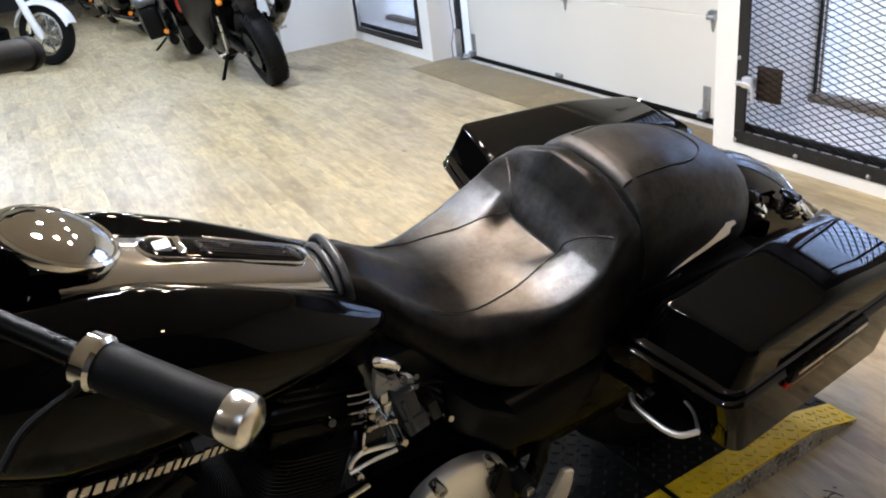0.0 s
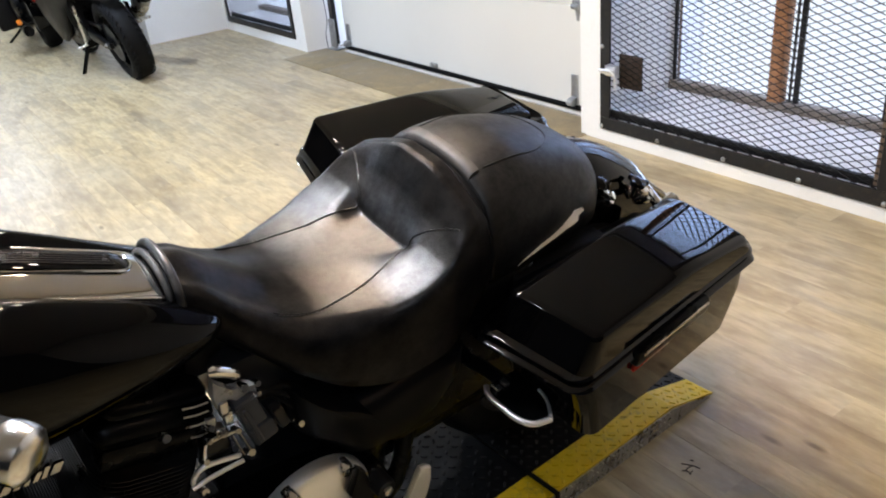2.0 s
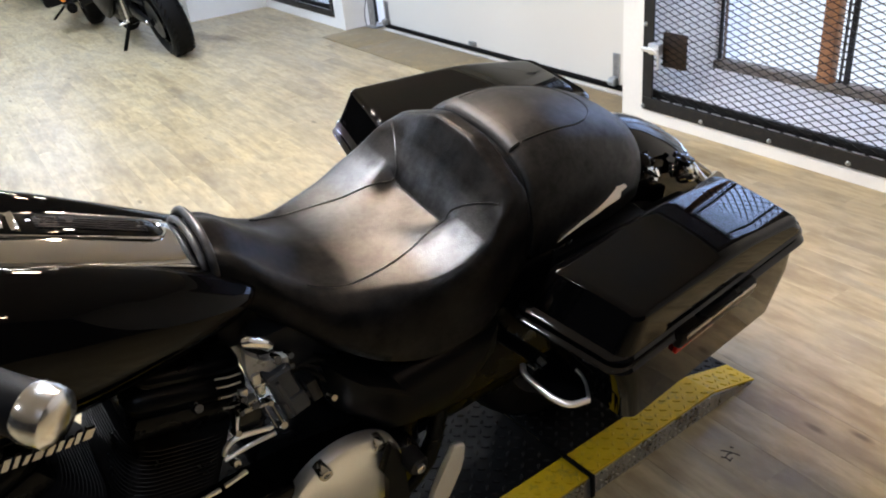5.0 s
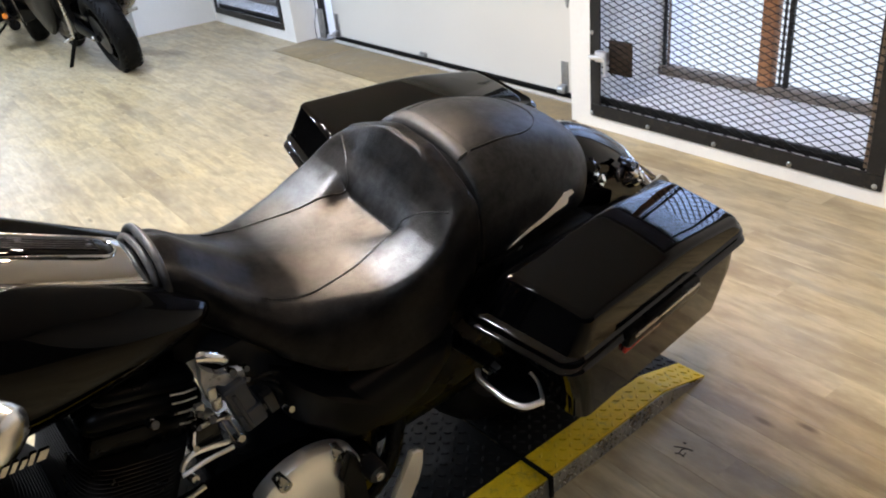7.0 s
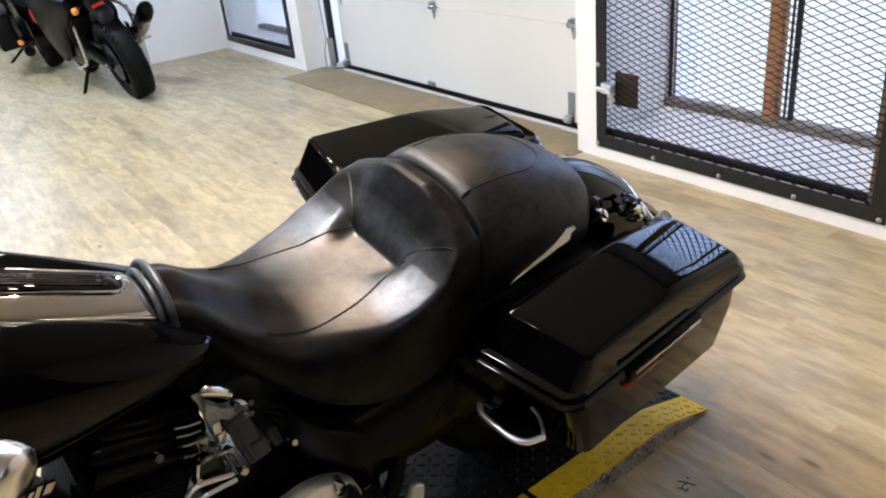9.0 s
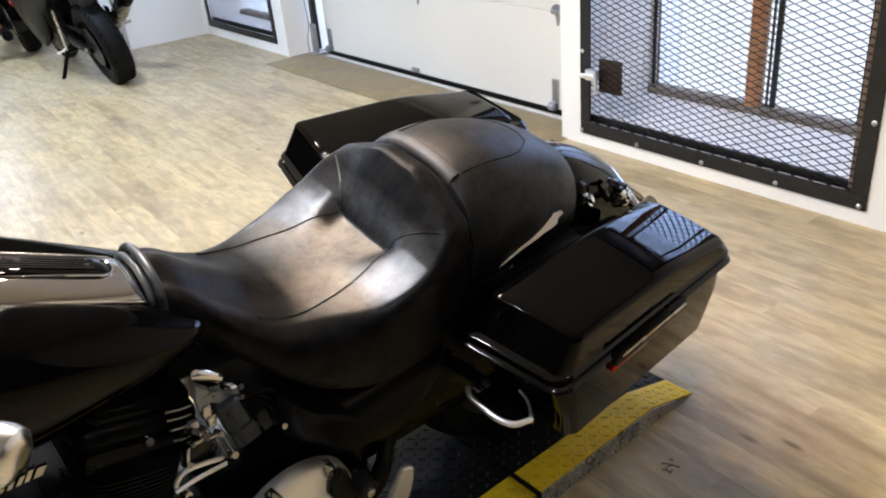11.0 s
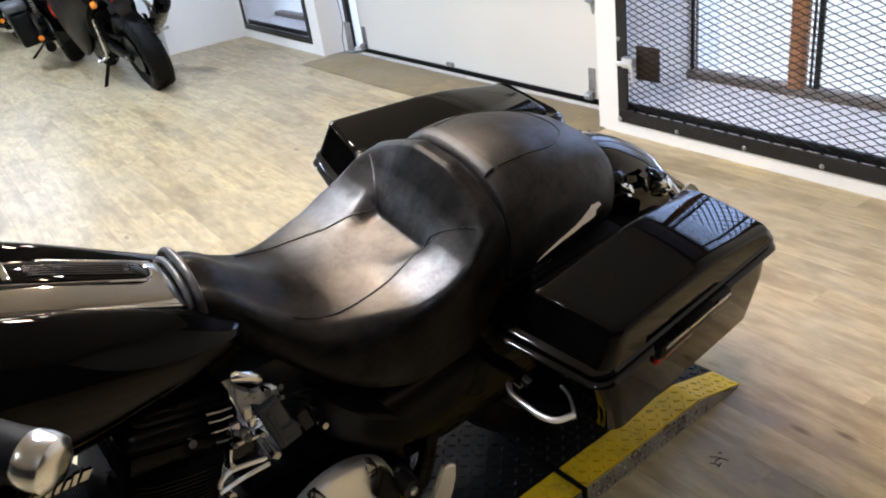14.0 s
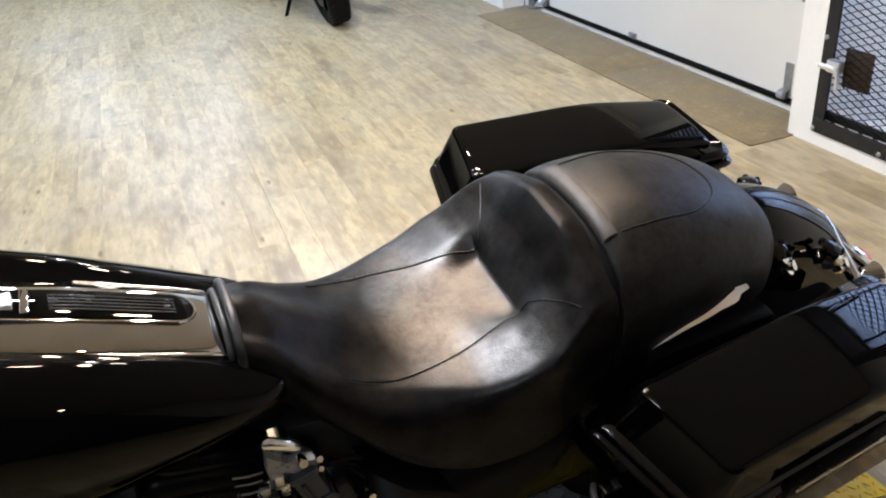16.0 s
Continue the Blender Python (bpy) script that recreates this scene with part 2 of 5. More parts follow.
    col = mix(t, ramp(t, knot.outputs["Distance"], [(0.03, (0.75,) * 3), (0.085, (0.0,) * 3)]), col, (0.11, 0.08, 0.05))
    col = mix(t, 1.0, col, (0.89, 0.82, 0.665), "MULTIPLY")
    t.links.new(col, p.inputs["Base Color"])
    t.links.new(ramp(t, grain, [(0.3, (0.32,) * 3), (0.7, (0.46,) * 3)]), p.inputs["Roughness"])
    p.inputs["Specular IOR Level"].default_value = 0.5
    relief(t, p, grain, 0.12, 0.0008)
    return m


PLANK = planks("wood_look_vinyl")


def glow(name, low, high, z0, z1, strength):
    m, t, p = nodes_of(name)
    geo, sep, mr = t.nodes.new("ShaderNodeNewGeometry"), t.nodes.new("ShaderNodeSeparateXYZ"), t.nodes.new("ShaderNodeMapRange")
    mr.inputs["From Min"].default_value, mr.inputs["From Max"].default_value = z0, z1
    t.links.new(geo.outputs["Position"], sep.inputs[0])
    t.links.new(sep.outputs["Z"], mr.inputs["Value"])
    col = mix(t, mr.outputs[0], low, high)
    e = t.nodes.new("ShaderNodeEmission")
    e.inputs["Strength"].default_value = strength
    t.links.new(col, e.inputs["Color"])
    t.links.new(e.outputs[0], t.nodes["Material Output"].inputs["Surface"])
    return m


OUTDOORS = glow("bright_overcast_outdoors", (0.70, 0.75, 0.84), (2.7, 3.6, 5.9), 0.75, 1.7, OUTSIDE)
LAMP_GLOW = glow("lamp_diffuser", WARM, WARM, 0, 1, 30.0)


def glass_mat():
    m, t, p = nodes_of("window_glass")
    p.inputs["Transmission Weight"].default_value, p.inputs["Roughness"].default_value, p.inputs["IOR"].default_value = 1.0, 0.0, 1.45
    p.inputs["Base Color"].default_value = (0.97, 0.99, 1.0, 1)
    return m


GLASS = glass_mat()


# ---- mesh helpers ----
def part(name, bm, mat, parent=None, label="", kind="", sharp=38):
    bmesh.ops.recalc_face_normals(bm, faces=bm.faces)
    me = bpy.data.meshes.new(name)
    bm.to_mesh(me)
    bm.free()
    me.materials.append(mat)
    me.polygons.foreach_set("use_smooth", [True] * len(me.polygons))
    me.set_sharp_from_angle(angle=radians(sharp))
    ob = new(name, me)
    if parent is not None:
        ob.parent = parent
    return tagged(ob, label=label, kind=kind)


def thing(name, m, label, category, group="", kind=""):
    ob = new(name)
    ob.matrix_world = m
    return tagged(ob, label, category, group, kind)


def box(bm, lo, hi, bevel=0.0, seg=2, m=None):
    size, mid = [hi[i] - lo[i] for i in range(3)], [(hi[i] + lo[i]) / 2 for i in range(3)]
    made = bmesh.ops.create_cube(bm, size=1.0, matrix=Matrix.Translation(mid) @ Matrix.Diagonal((*size, 1)))
    verts = made["verts"]
    if bevel:
        edges = list({e for v in verts for e in v.link_edges})
        out = bmesh.ops.bevel(bm, geom=edges, offset=bevel, segments=seg, affect="EDGES", profile=0.5)
        verts = list({v for f in out["faces"] for v in f.verts} | {v for v in verts if v.is_valid})
    if m is not None:
        bmesh.ops.transform(bm, matrix=m, verts=verts)
    return bm


def boxes(*specs):
    bm = bmesh.new()
    for spec in specs:
        box(bm, *spec)
    return bm


def loft(bm, rings, closed=True, caps=True):
    rows_ = [[bm.verts.new(p) for p in ring] for ring in rings]
    n = len(rows_[0])
    for a, b in zip(rows_, rows_[1:]):
        for i in range(n if closed else n - 1):
            bm.faces.new((a[i], a[(i + 1) % n], b[(i + 1) % n], b[i]))
    if caps and closed:
        bm.faces.new(rows_[0][::-1])
        bm.faces.new(rows_[-1])
    return bm


def smooth_path(pts, n=8):
    """A soft curve through points."""
    P = [Vector(p) for p in pts]
    P = [P[0] * 2 - P[1]] + P + [P[-1] * 2 - P[-2]]
    out = []
    for i in range(1, len(P) - 2):
        for k in range(n):
            t = k / n
            out.append(0.5 * (2 * P[i] + (P[i + 1] - P[i - 1]) * t + (2 * P[i - 1] - 5 * P[i] + 4 * P[i + 1] - P[i + 2]) * t * t + (3 * P[i] - P[i - 1] - 3 * P[i + 1] + P[i + 2]) * t ** 3))
    return out + [P[-2]]


def tube(bm, pts, r, seg=10, flat=1.0):
    pts = [Vector(p) for p in pts]
    radii = r if isinstance(r, (list, tuple)) else [r] * len(pts)
    d0 = (pts[1] - pts[0]).normalized()
    side = d0.orthogonal().normalized()
    rings = []
    for i, p in enumerate(pts):
        d = (pts[min(i + 1, len(pts) - 1)] - pts[max(i - 1, 0)]).normalized()
        side = (side - d * side.dot(d)).normalized()
        up = d.cross(side)
        rings.append([p + (side * math.cos(a) + up * math.sin(a) * flat) * radii[i] for a in [2 * math.pi * k / seg for k in range(seg)]])
    return loft(bm, rings)


def lathe(bm, profile, m=None, seg=32, caps=True):
    """A turned body: (radius, height) pairs about z."""
    m = m or Matrix.Identity(4)
    return loft(bm, [[m @ Vector((r * math.cos(a), r * math.sin(a), h)) for a in [2 * math.pi * k / seg for k in range(seg)]] for r, h in profile], caps=caps)


def aim(p, direction):
    """A pose at p whose z axis follows the direction."""
    return Matrix.Translation(p) @ Vector(direction).to_track_quat("Z", "Y").to_matrix().to_4x4()


def table(x, xs, ys):
    """Smooth reading of a small table."""
    x = min(max(x, xs[0]), xs[-1])
    i = max(0, min(len(xs) - 2, int(np.searchsorted(xs, x)) - 1))
    h = xs[i + 1] - xs[i]
    s = [(ys[k + 1] - ys[k]) / (xs[k + 1] - xs[k]) for k in range(len(xs) - 1)]

    def slope(k):
        if k == 0 or k == len(xs) - 1:
            return s[min(k, len(s) - 1)]
        return 0.0 if s[k - 1] * s[k] <= 0 else 2 * s[k - 1] * s[k] / (s[k - 1] + s[k])

    t = (x - xs[i]) / h
    return (ys[i] * (2 * t ** 3 - 3 * t * t + 1) + slope(i) * h * (t ** 3 - 2 * t * t + t) + ys[i + 1] * (3 * t * t - 2 * t ** 3) + slope(i + 1) * h * (t ** 3 - t * t))


# ---- the room ----
XW, XD, THICK = 2.88, 3.14, 0.76
Y0, Y1, X0, TOP = -1.8, 16.0, -5.0, 2.3
WIN = (1.235, 2.645, 0.062, 2.26)
WIN_S = (5.985, 7.345, 0.082, 2.1)
DOOR = (2.785, 5.80, 0.0, 2.2)


def structure(name, bm, mat, label, category):
    return tagged(part(name, bm, mat), label, category, kind="structure")


def wall_with_openings():
    bm = bmesh.new()
    x1 = XW + THICK
    cuts = sorted([WIN, DOOR, WIN_S])
    y = Y0
    for a, b, lo, hi in cuts:
        box(bm, (XW, y, 0), (x1, a, TOP))
        if lo > 0:
            box(bm, (XW, a, 0), (x1, b, lo))
        box(bm, (XW, a, hi), (x1, b, TOP))
        y = b
    box(bm, (XW, y, 0), (x1, 7.42, TOP))
    return bm


structure("wall_east", wall_with_openings(), WHITE_WALL, "white painted masonry wall with window and garage door openings", "wall")
structure("wall_north", boxes(((2.14, 7.42, 0), (XW + THICK, 7.75, TOP))), WHITE_WALL, "white painted return wall with faint scuffs", "wall")
structure("wall_side", boxes(((2.14, 7.75, 0), (2.45, Y1, TOP))), WHITE_WALL, "white painted side wall of the showroom", "wall")
# three unseen walls, added to close the room and darken what gloss mirrors
structure("wall_far", boxes(((X0 - 0.3, Y1, 0), (2.45, Y1 + 0.3, TOP))), DARK_WALL, "near-black unseen wall added at the showroom's far end", "wall")
structure("wall_west", boxes(((X0 - 0.3, Y0, 0), (X0, Y1, TOP))), DARK_WALL, "near-black unseen wall added along the showroom", "wall")
structure("wall_south", boxes(((X0 - 0.3, Y0 - 0.3, 0), (XW + THICK, Y0, TOP))), DARK_WALL, "near-black unseen wall added behind the display stand", "wall")
structure("ceiling", boxes(((X0 - 0.3, Y0 - 0.3, TOP), (XW + THICK, Y1 + 0.3, TOP + 0.1))), CEILING, "brown board ceiling with round lamps", "ceiling")
ground = structure("ground", boxes(((-60, -60, -0.25), (60, 60, -0.15))), surface("packed_snowy_gravel", (0.5, 0.5, 0.5), 0.8, scale=2), "pale packed ground outside the building", "ground")
floor = structure("floor", boxes(((X0 - 0.3, Y0 - 0.3, -0.12), (XW + THICK, Y1 + 0.3, -0.003))), surface("floor_joint", (0.30, 0.26, 0.195), 0.7), "wood-look vinyl plank floor, worn and dull", "floor")
backdrop = structure("backdrop", boxes(((4.02, -3, -0.14), (4.07, 12, 7.5))), OUTDOORS, "bright overcast daylight outside", "backdrop")

# garage door: three stacked panels, seal, track, hinges
garage_door = thing("garage_door", pose(XD, 0, 0), "cream sectional garage door, closed, with black rubber bottom seal", "garage door")
SECT = 0.566
for k in range(4):
    bm = bmesh.new()
    box(bm, (0, 2.80, 0.026 if k == 0 else k * SECT + 0.0005), (0.045, 5.62, min(2.26, (k + 1) * SECT)), 0.0035, 1)
    if k:
        box(bm, (0.02, 2.80, k * SECT - 0.03), (0.04, 5.62, k * SECT + 0.03))
    part("panel", bm, DOOR_WHITE, garage_door)
part("bottom_seal", boxes(((-0.012, 2.80, 0.002), (0.04, 5.62, 0.03), 0.006)), RUBBER, garage_door, "black rubber seal")


def hinge(y, z):
    bm = bmesh.new()
    box(bm, (-0.006, y - 0.024, z - 0.012), (0.0, y + 0.024, z + 0.035), 0.002)
    lathe(bm, [(0.016, -0.028), (0.016, 0.028)], aim((-0.014, y, z), (0, 1, 0)), 12)
    outline = [(y - 0.02, z - 0.012), (y + 0.02, z - 0.012), (y + 0.005, z - 0.075), (y - 0.005, z - 0.075)]
    loft(bm, [[(-0.006, *q) for q in outline], [(0.0, *q) for q in outline]])
    tube(bm, [(-0.03, y + 0.012, z + 0.03), (-0.014, y + 0.004, z + 0.008), (-0.006, y, z - 0.03)], 0.007, 8)
    return part("hinge", bm, GALV, garage_door, "galvanised steel hinge")


for k in (1, 2, 3):
    for y in (3.06, 4.33, 5.55):
        hinge(y, k * SECT)
bm = boxes(((-0.02, 4.39, 0.035), (0.0, 4.46, 0.065), 0.004), ((-0.03, 4.405, 0.04), (-0.02, 4.43, 0.055), 0.003))
part("latch", bm, GALV, garage_door, "small galvanised catch")
for y in (3.088, 5.56):
    bm = boxes(((-0.008, y - 0.025, 0.03), (0.0, y + 0.025, 0.20), 0.003), ((-0.03, y - 0.02, 0.03), (-0.008, y + 0.02, 0.075), 0.004))
    lathe(bm, [(0.022, -0.02), (0.022, 0.02)], aim((-0.03, y, 0.05), (0, 1, 0)), 14)
    part("corner_bracket", bm, GALV, garage_door, "galvanised bottom bracket")
track = thing("door_track", pose(XD - 0.01, 5.66, 0), "galvanised vertical garage door track with roller", "door track")
part("channel", boxes(((-0.06, 0.0, 0.03), (-0.056, 0.05, 2.18)), ((-0.06, 0.047, 0.03), (0.0, 0.05, 2.18)), ((-0.06, -0.001, 0.03), (-0.045, 0.002, 2.18))), STEEL_DARK, track)
bm = boxes(((-0.075, -0.02, 0.02), (-0.06, 0.06, 0.24), 0.003), ((-0.10, -0.03, 0.0), (0.0, 0.09, 0.012), 0.002))
for z in (0.06, 0.13, 0.2):
    lathe(bm, [(0.008, 0), (0.008, 0.008)], aim((-0.075, 0.02, z), (-1, 0, 0)), 8)
part("foot_bracket", bm, GALV, track, "galvanised foot bracket")
bm = tube(bmesh.new(), smooth_path([(-0.09, 0.09, 0.004), (-0.10, 0.075, 0.12), (-0.085, 0.05, 0.25), (-0.09, 0.06, 0.5), (-0.08, 0.06, 1.2), (-0.085, 0.055, 2.15)], 6), 0.003, 6)
part("cable", bm, BLACK_PLASTIC, track, "thin loose grey cable")
threshold = tagged(part("threshold_strip", boxes(((3.075, 2.95, 0.0), (3.112, 5.55, 0.007), 0.002)), surface("white_threshold", (0.62, 0.61, 0.60), 0.45, dirt=(0.35, 0.32, 0.28))), "white threshold strip along the garage door", "threshold")
runner = thing("floor_runner", pose(2.845, 4.25, 0), "brown worn board runner laid along the garage door", "mat")
for y0, y1 in ((-1.50, -0.28), (-0.278, 0.94), (0.942, 1.50)):
    part("board", boxes(((-0.20, y0, 0.0), (0.20, y1, 0.006), 0.002)), MAT_BROWN, runner)


# windows with their guards
def window(name, w, xg, sill, panes, posts, label):
    """A deep opening: sill board, outer frame, upright posts and panes between them."""
    a, b, lo, hi = w
    win = tagged(thing(name, pose(0, 0, 0), label, "window", kind="structure"))
    front = [(XW + 0.035, lo - 0.03), (XW + 0.035, sill - 0.036), (XW + 0.040, sill - 0.032), (xg + 0.1, sill), (xg + 0.1, lo - 0.03)]
    part("window_sill", loft(bmesh.new(), [[(x, y, z) for x, z in front] for y in (a + 0.002, b - 0.002)]), SILL, win, "dusty light grey sloping sill")
    part("bottom_rail", boxes(((xg - 0.03, a, sill - 0.01), (xg + 0.05, b, sill + 0.032), 0.004)), RAIL, win, "weathered grey-brown bottom rail")
    part("top_rail", boxes(((xg - 0.03, a, hi - 0.06), (xg + 0.05, b, hi), 0.004)), RAIL, win)
    for y0, y1, mt in posts:
        part("mullion", boxes(((xg - (0.035 if y1 - y0 > 0.03 else -0.002), y0, sill + 0.03), (xg + 0.02, y1, hi - 0.03), 0.003)), mt, win)
    for y0, y1 in panes:
        pane = part("pane", boxes(((xg + 0.012, y0, sill + 0.03), (xg + 0.016, y1, hi - 0.05))), GLASS, win)
        pane.visible_shadow = False
    return win


RAIL = surface("weathered_grey_wood", (0.20, 0.17, 0.145), 0.65, vary=0.4, scale=20, fine=130, bump=0.25, dirt=(0.42, 0.40, 0.38))
window("window_1", WIN, 3.40, 0.154, [(1.24, 1.527), (1.551, 1.975), (2.068, 2.606)],
       [(2.004, 2.068, WOOD_TRIM), (1.937, 1.962, STEEL_DARK), (1.976, 1.984, STEEL_DARK), (2.606, 2.614, WOOD_OLD), (2.628, 2.643, STEEL_DARK), (1.527, 1.551, STEEL_DARK)], "deep shop window with brown mullion behind a mesh guard")
window("window_2", WIN_S, 3.22, 0.14, [(6.0, 6.45), (6.52, 7.30)], [(6.45, 6.52, SILL)], "small shop window behind a dark steel frame")
# board under the opening's head; its dark brown stands in for shade
part("dark_soffit", boxes(((XW + 0.02, WIN[0] + 0.002, WIN[3] - 0.03), (3.36, WIN[1] - 0.002, WIN[3] - 0.001), 0.003)), WOOD_OLD, bpy.data.objects["window_1"], "soffit board, its dark brown standing in for shade")
part("jamb", boxes(((XW + 0.025, WIN[0] + 0.012, WIN[2] + 0.06), (XW + 0.10, WIN[0] + 0.075, WIN[3]), 0.004)), WOOD_OLD, bpy.data.objects["window_1"], "rough brown timber jamb")


def guard(name, w, band, label, lwd=0.074, swd=0.0285, wid=0.0028, bolts=()):
    """A flat steel frame screwed to the wall with expanded mesh behind it."""
    a, b, lo, hi = w
    g = thing(name, pose(XW, 0, 0), label, "window guard")
    x = -0.012
    frame_bars = [((x, a - 0.02, lo), (x + 0.012, b, lo + band), 0.002, 1), ((x, a - 0.02, hi - band), (x + 0.012, b, hi), 0.002, 1),
                  ((x, a - 0.02, lo + band), (x + 0.012, a - 0.02 + band, hi - band), 0.002, 1), ((x, b - band, lo + band), (x + 0.012, b, hi - band), 0.002, 1)]
    for spec in frame_bars:
        part("bar", boxes(spec), STEEL_DARK, g)
    part("inner_angle", boxes(((0.032, a + 0.01, lo + band - 0.012), (0.05, b - 0.01, lo + band + 0.024), 0.002)), STEEL_DARK, g)
    verts, faces = [], []
    ya, yb, za, zb = a + 0.03, b - band + 0.02, lo + band - 0.02, hi - band + 0.02
    dep = 0.8 * wid

    def strand(p, q):
        d = Vector((0, q[0] - p[0], q[1] - p[1])).normalized()
        n = Vector((0, -d.z, d.y)) * (wid / 2)
        k = len(verts)
        for end, lift in ((p, 0.0), (q, 0.004)):
            for sx, sn in ((-dep, -1), (-dep, 1), (dep, 1), (dep, -1)):
                verts.append((0.014 + lift + sx, end[0] + n.y * sn, end[1] + n.z * sn))
        for i in range(4):
            faces.append((k + i, k + (i + 1) % 4, k + 4 + (i + 1) % 4, k + 4 + i))

    rows_n, cols_n = int((zb - za) / (swd / 2)), int((yb - ya) / lwd) + 1
    for r in range(rows_n):
        z0, z1 = za + r * swd / 2, za + (r + 1) * swd / 2
        for c in range(cols_n):
            y0 = ya + c * lwd + (0.0 if r % 2 == 0 else lwd / 2)
            if y0 + lwd / 2 < yb:
                strand((y0, z0), (y0 + lwd / 2, z1))
            if y0 - lwd / 2 > ya - 0.01 and y0 < yb:
                strand((y0, z0), (y0 - lwd / 2, z1))
    me = bpy.data.meshes.new("expanded_mesh")
    me.from_pydata(verts, [], faces)
    me.materials.append(MESH_BLACK)
    ob = new("expanded_mesh", me)
    ob.parent = g
    tagged(ob, "black expanded steel mesh", kind="stuff")
    for y, z in bolts:
        part("bolt", lathe(bmesh.new(), [(0.011, 0), (0.010, 0.004), (0.006, 0.007), (0.001, 0.008)], aim((x, y, z), (-1, 0, 0)), 12), GALV, g, "zinc bolt")
    return g


G1 = guard("window_guard", WIN, 0.062, "black steel frame with expanded mesh guarding the window", bolts=[(2.635, 0.078), (2.286, 0.078), (1.929, 0.078), (1.578, 0.078), (1.239, 0.078), (2.63, 0.47), (1.232, 0.40), (2.63, 0.86), (1.232, 0.8)])
guard("window_guard", WIN_S, 0.05, "dark steel frame with mesh over the small window", lwd=0.06, swd=0.026, wid=0.0017)
# lock: mesh-covered steel box with a bent lever
part("lock_plate", boxes(((0.022, 2.418, 0.277), (0.032, 2.555, 0.437), 0.003)), RUSTY, G1, "dark steel lock box")
bm = boxes(((-0.045, 2.52, 0.345), (-0.012, 2.585, 0.395), 0.005), ((-0.055, 2.545, 0.355), (-0.04, 2.62, 0.375), 0.004))
tube(bm, smooth_path([(-0.055, 2.60, 0.37), (-0.06, 2.54, 0.375), (-0.06, 2.508, 0.36), (-0.06, 2.503, 0.29)], 5), 0.008, 8)
part("lever", bm, BRIGHT_ALU, G1, "zinc lever handle")

# round ceiling lamps; the FAR ones are unseen, added to light the room beyond
FAR, NEAR = LAMP_W * 0.70, LAMP_W * 0.26
LAMPS = [(-3.2, 5.0, FAR * 1.1, DAYLIT), (-0.9, 5.2, FAR, DAYLIT), (1.1, 5.6, FAR * 1.0, DAYLIT), (-2.2, 7.6, FAR, DAYLIT), (0.3, 7.9, FAR, DAYLIT), (-3.2, 10.2, FAR * 0.8, DAYLIT), (-0.6, 10.8, FAR, DAYLIT), (1.0, 10.0, FAR * 0.8, DAYLIT),
         (1.20, 3.50, NEAR * 1.4, COOL), (0.42, 1.46, NEAR * 2.15, COOL), (1.40, 2.22, NEAR * 0.42, NEUTRAL), (1.20, 2.55, NEAR * 0.5, NEUTRAL), (0.58, 2.30, NEAR * 0.9, COOL), (0.86, 1.62, NEAR * 0.85, WARM), (1.24, 1.62, NEAR * 0.85, WARM), (-0.30, -0.75, NEAR * 0.7, DAYLIT), (1.75, -1.10, NEAR * 0.3, WARM), (-1.35, 1.0, NEAR * 0.6, COOL), (-1.5, 2.8, NEAR * 0.6, COOL)]
for x, y, watts, tint in LAMPS:
    fx = thing("ceiling_lamp", pose(x, y, TOP), "round white ceiling lamp, lit, out of view", "ceiling lamp", "ceiling lamps")
    r = 0.10 if watts > NEAR * 2 and y < 2 else 0.055
    part("rim", lathe(bmesh.new(), [(r, 0), (r + 0.015, -0.002), (r + 0.015, -0.022), (r + 0.003, -0.026), (r, -0.02)], None, 28, False), WHITE_PAINT, fx)
    part("diffuser", lathe(bmesh.new(), [(r + 0.0015, -0.004), (r - 0.001, -0.016)], None, 24), LAMP_GLOW, fx)
    lamp("lamp_light", "AREA", look((x, y, TOP - 0.03), (x, y, 0)), watts, tint, shape="DISK", size=2 * r)

# ---- display platform ----
HEAD = 2.73
AXIS = Matrix.Translation((0.0, 1.2649, 0.0)) @ Matrix.Rotation(radians(HEAD), 4, "Z")
platform = thing("display_platform", AXIS, "low tread-plate ramp platform with yellow edges, scuffed", "platform")
PH, PV, BEND, TIP, SPLIT = 0.055, 0.31, 1.425, 1.60, 0.99


def deck(name, u0, u1, mat, v0, v1, z=PH, label=""):
    return part(name, boxes(((u0, v0, z - 0.005), (u1, v1, z))), mat, platform, label)


def tread(name, quads, mat, label, pitch=0.032):
    """Raised lens-shaped lugs in alternating directions on flat panels: (origin, along, across, up, length, width)."""
    bm = bmesh.new()
    for o, a, b, n, la, lb in quads:
        o, a, b, n = (Vector(q) for q in (o, a, b, n))
        for i in range(int(la / pitch)):
            for j in range(int(lb / pitch)):
                c = o + a * ((i + 0.5) * pitch) + b * ((j + 0.5) * pitch)
                d = (a + b if (i + j) % 2 else a - b).normalized()
                s = n.cross(d)
                h, w = 0.42 * pitch, 0.12 * pitch
                ring = [c - d * h, c - d * h * 0.4 + s * w, c + d * h * 0.4 + s * w, c + d * h, c + d * h * 0.4 - s * w, c - d * h * 0.4 - s * w]
                low = [bm.verts.new(p) for p in ring]
                top = [bm.verts.new(c + (p - c) * 0.62 + n * 0.0034) for p in ring]
                for k in range(6):
                    bm.faces.new((low[k], low[(k + 1) % 6], top[(k + 1) % 6], top[k]))
                bm.faces.new(top)
    return part(name, bm, mat, platform, label, kind="stuff")


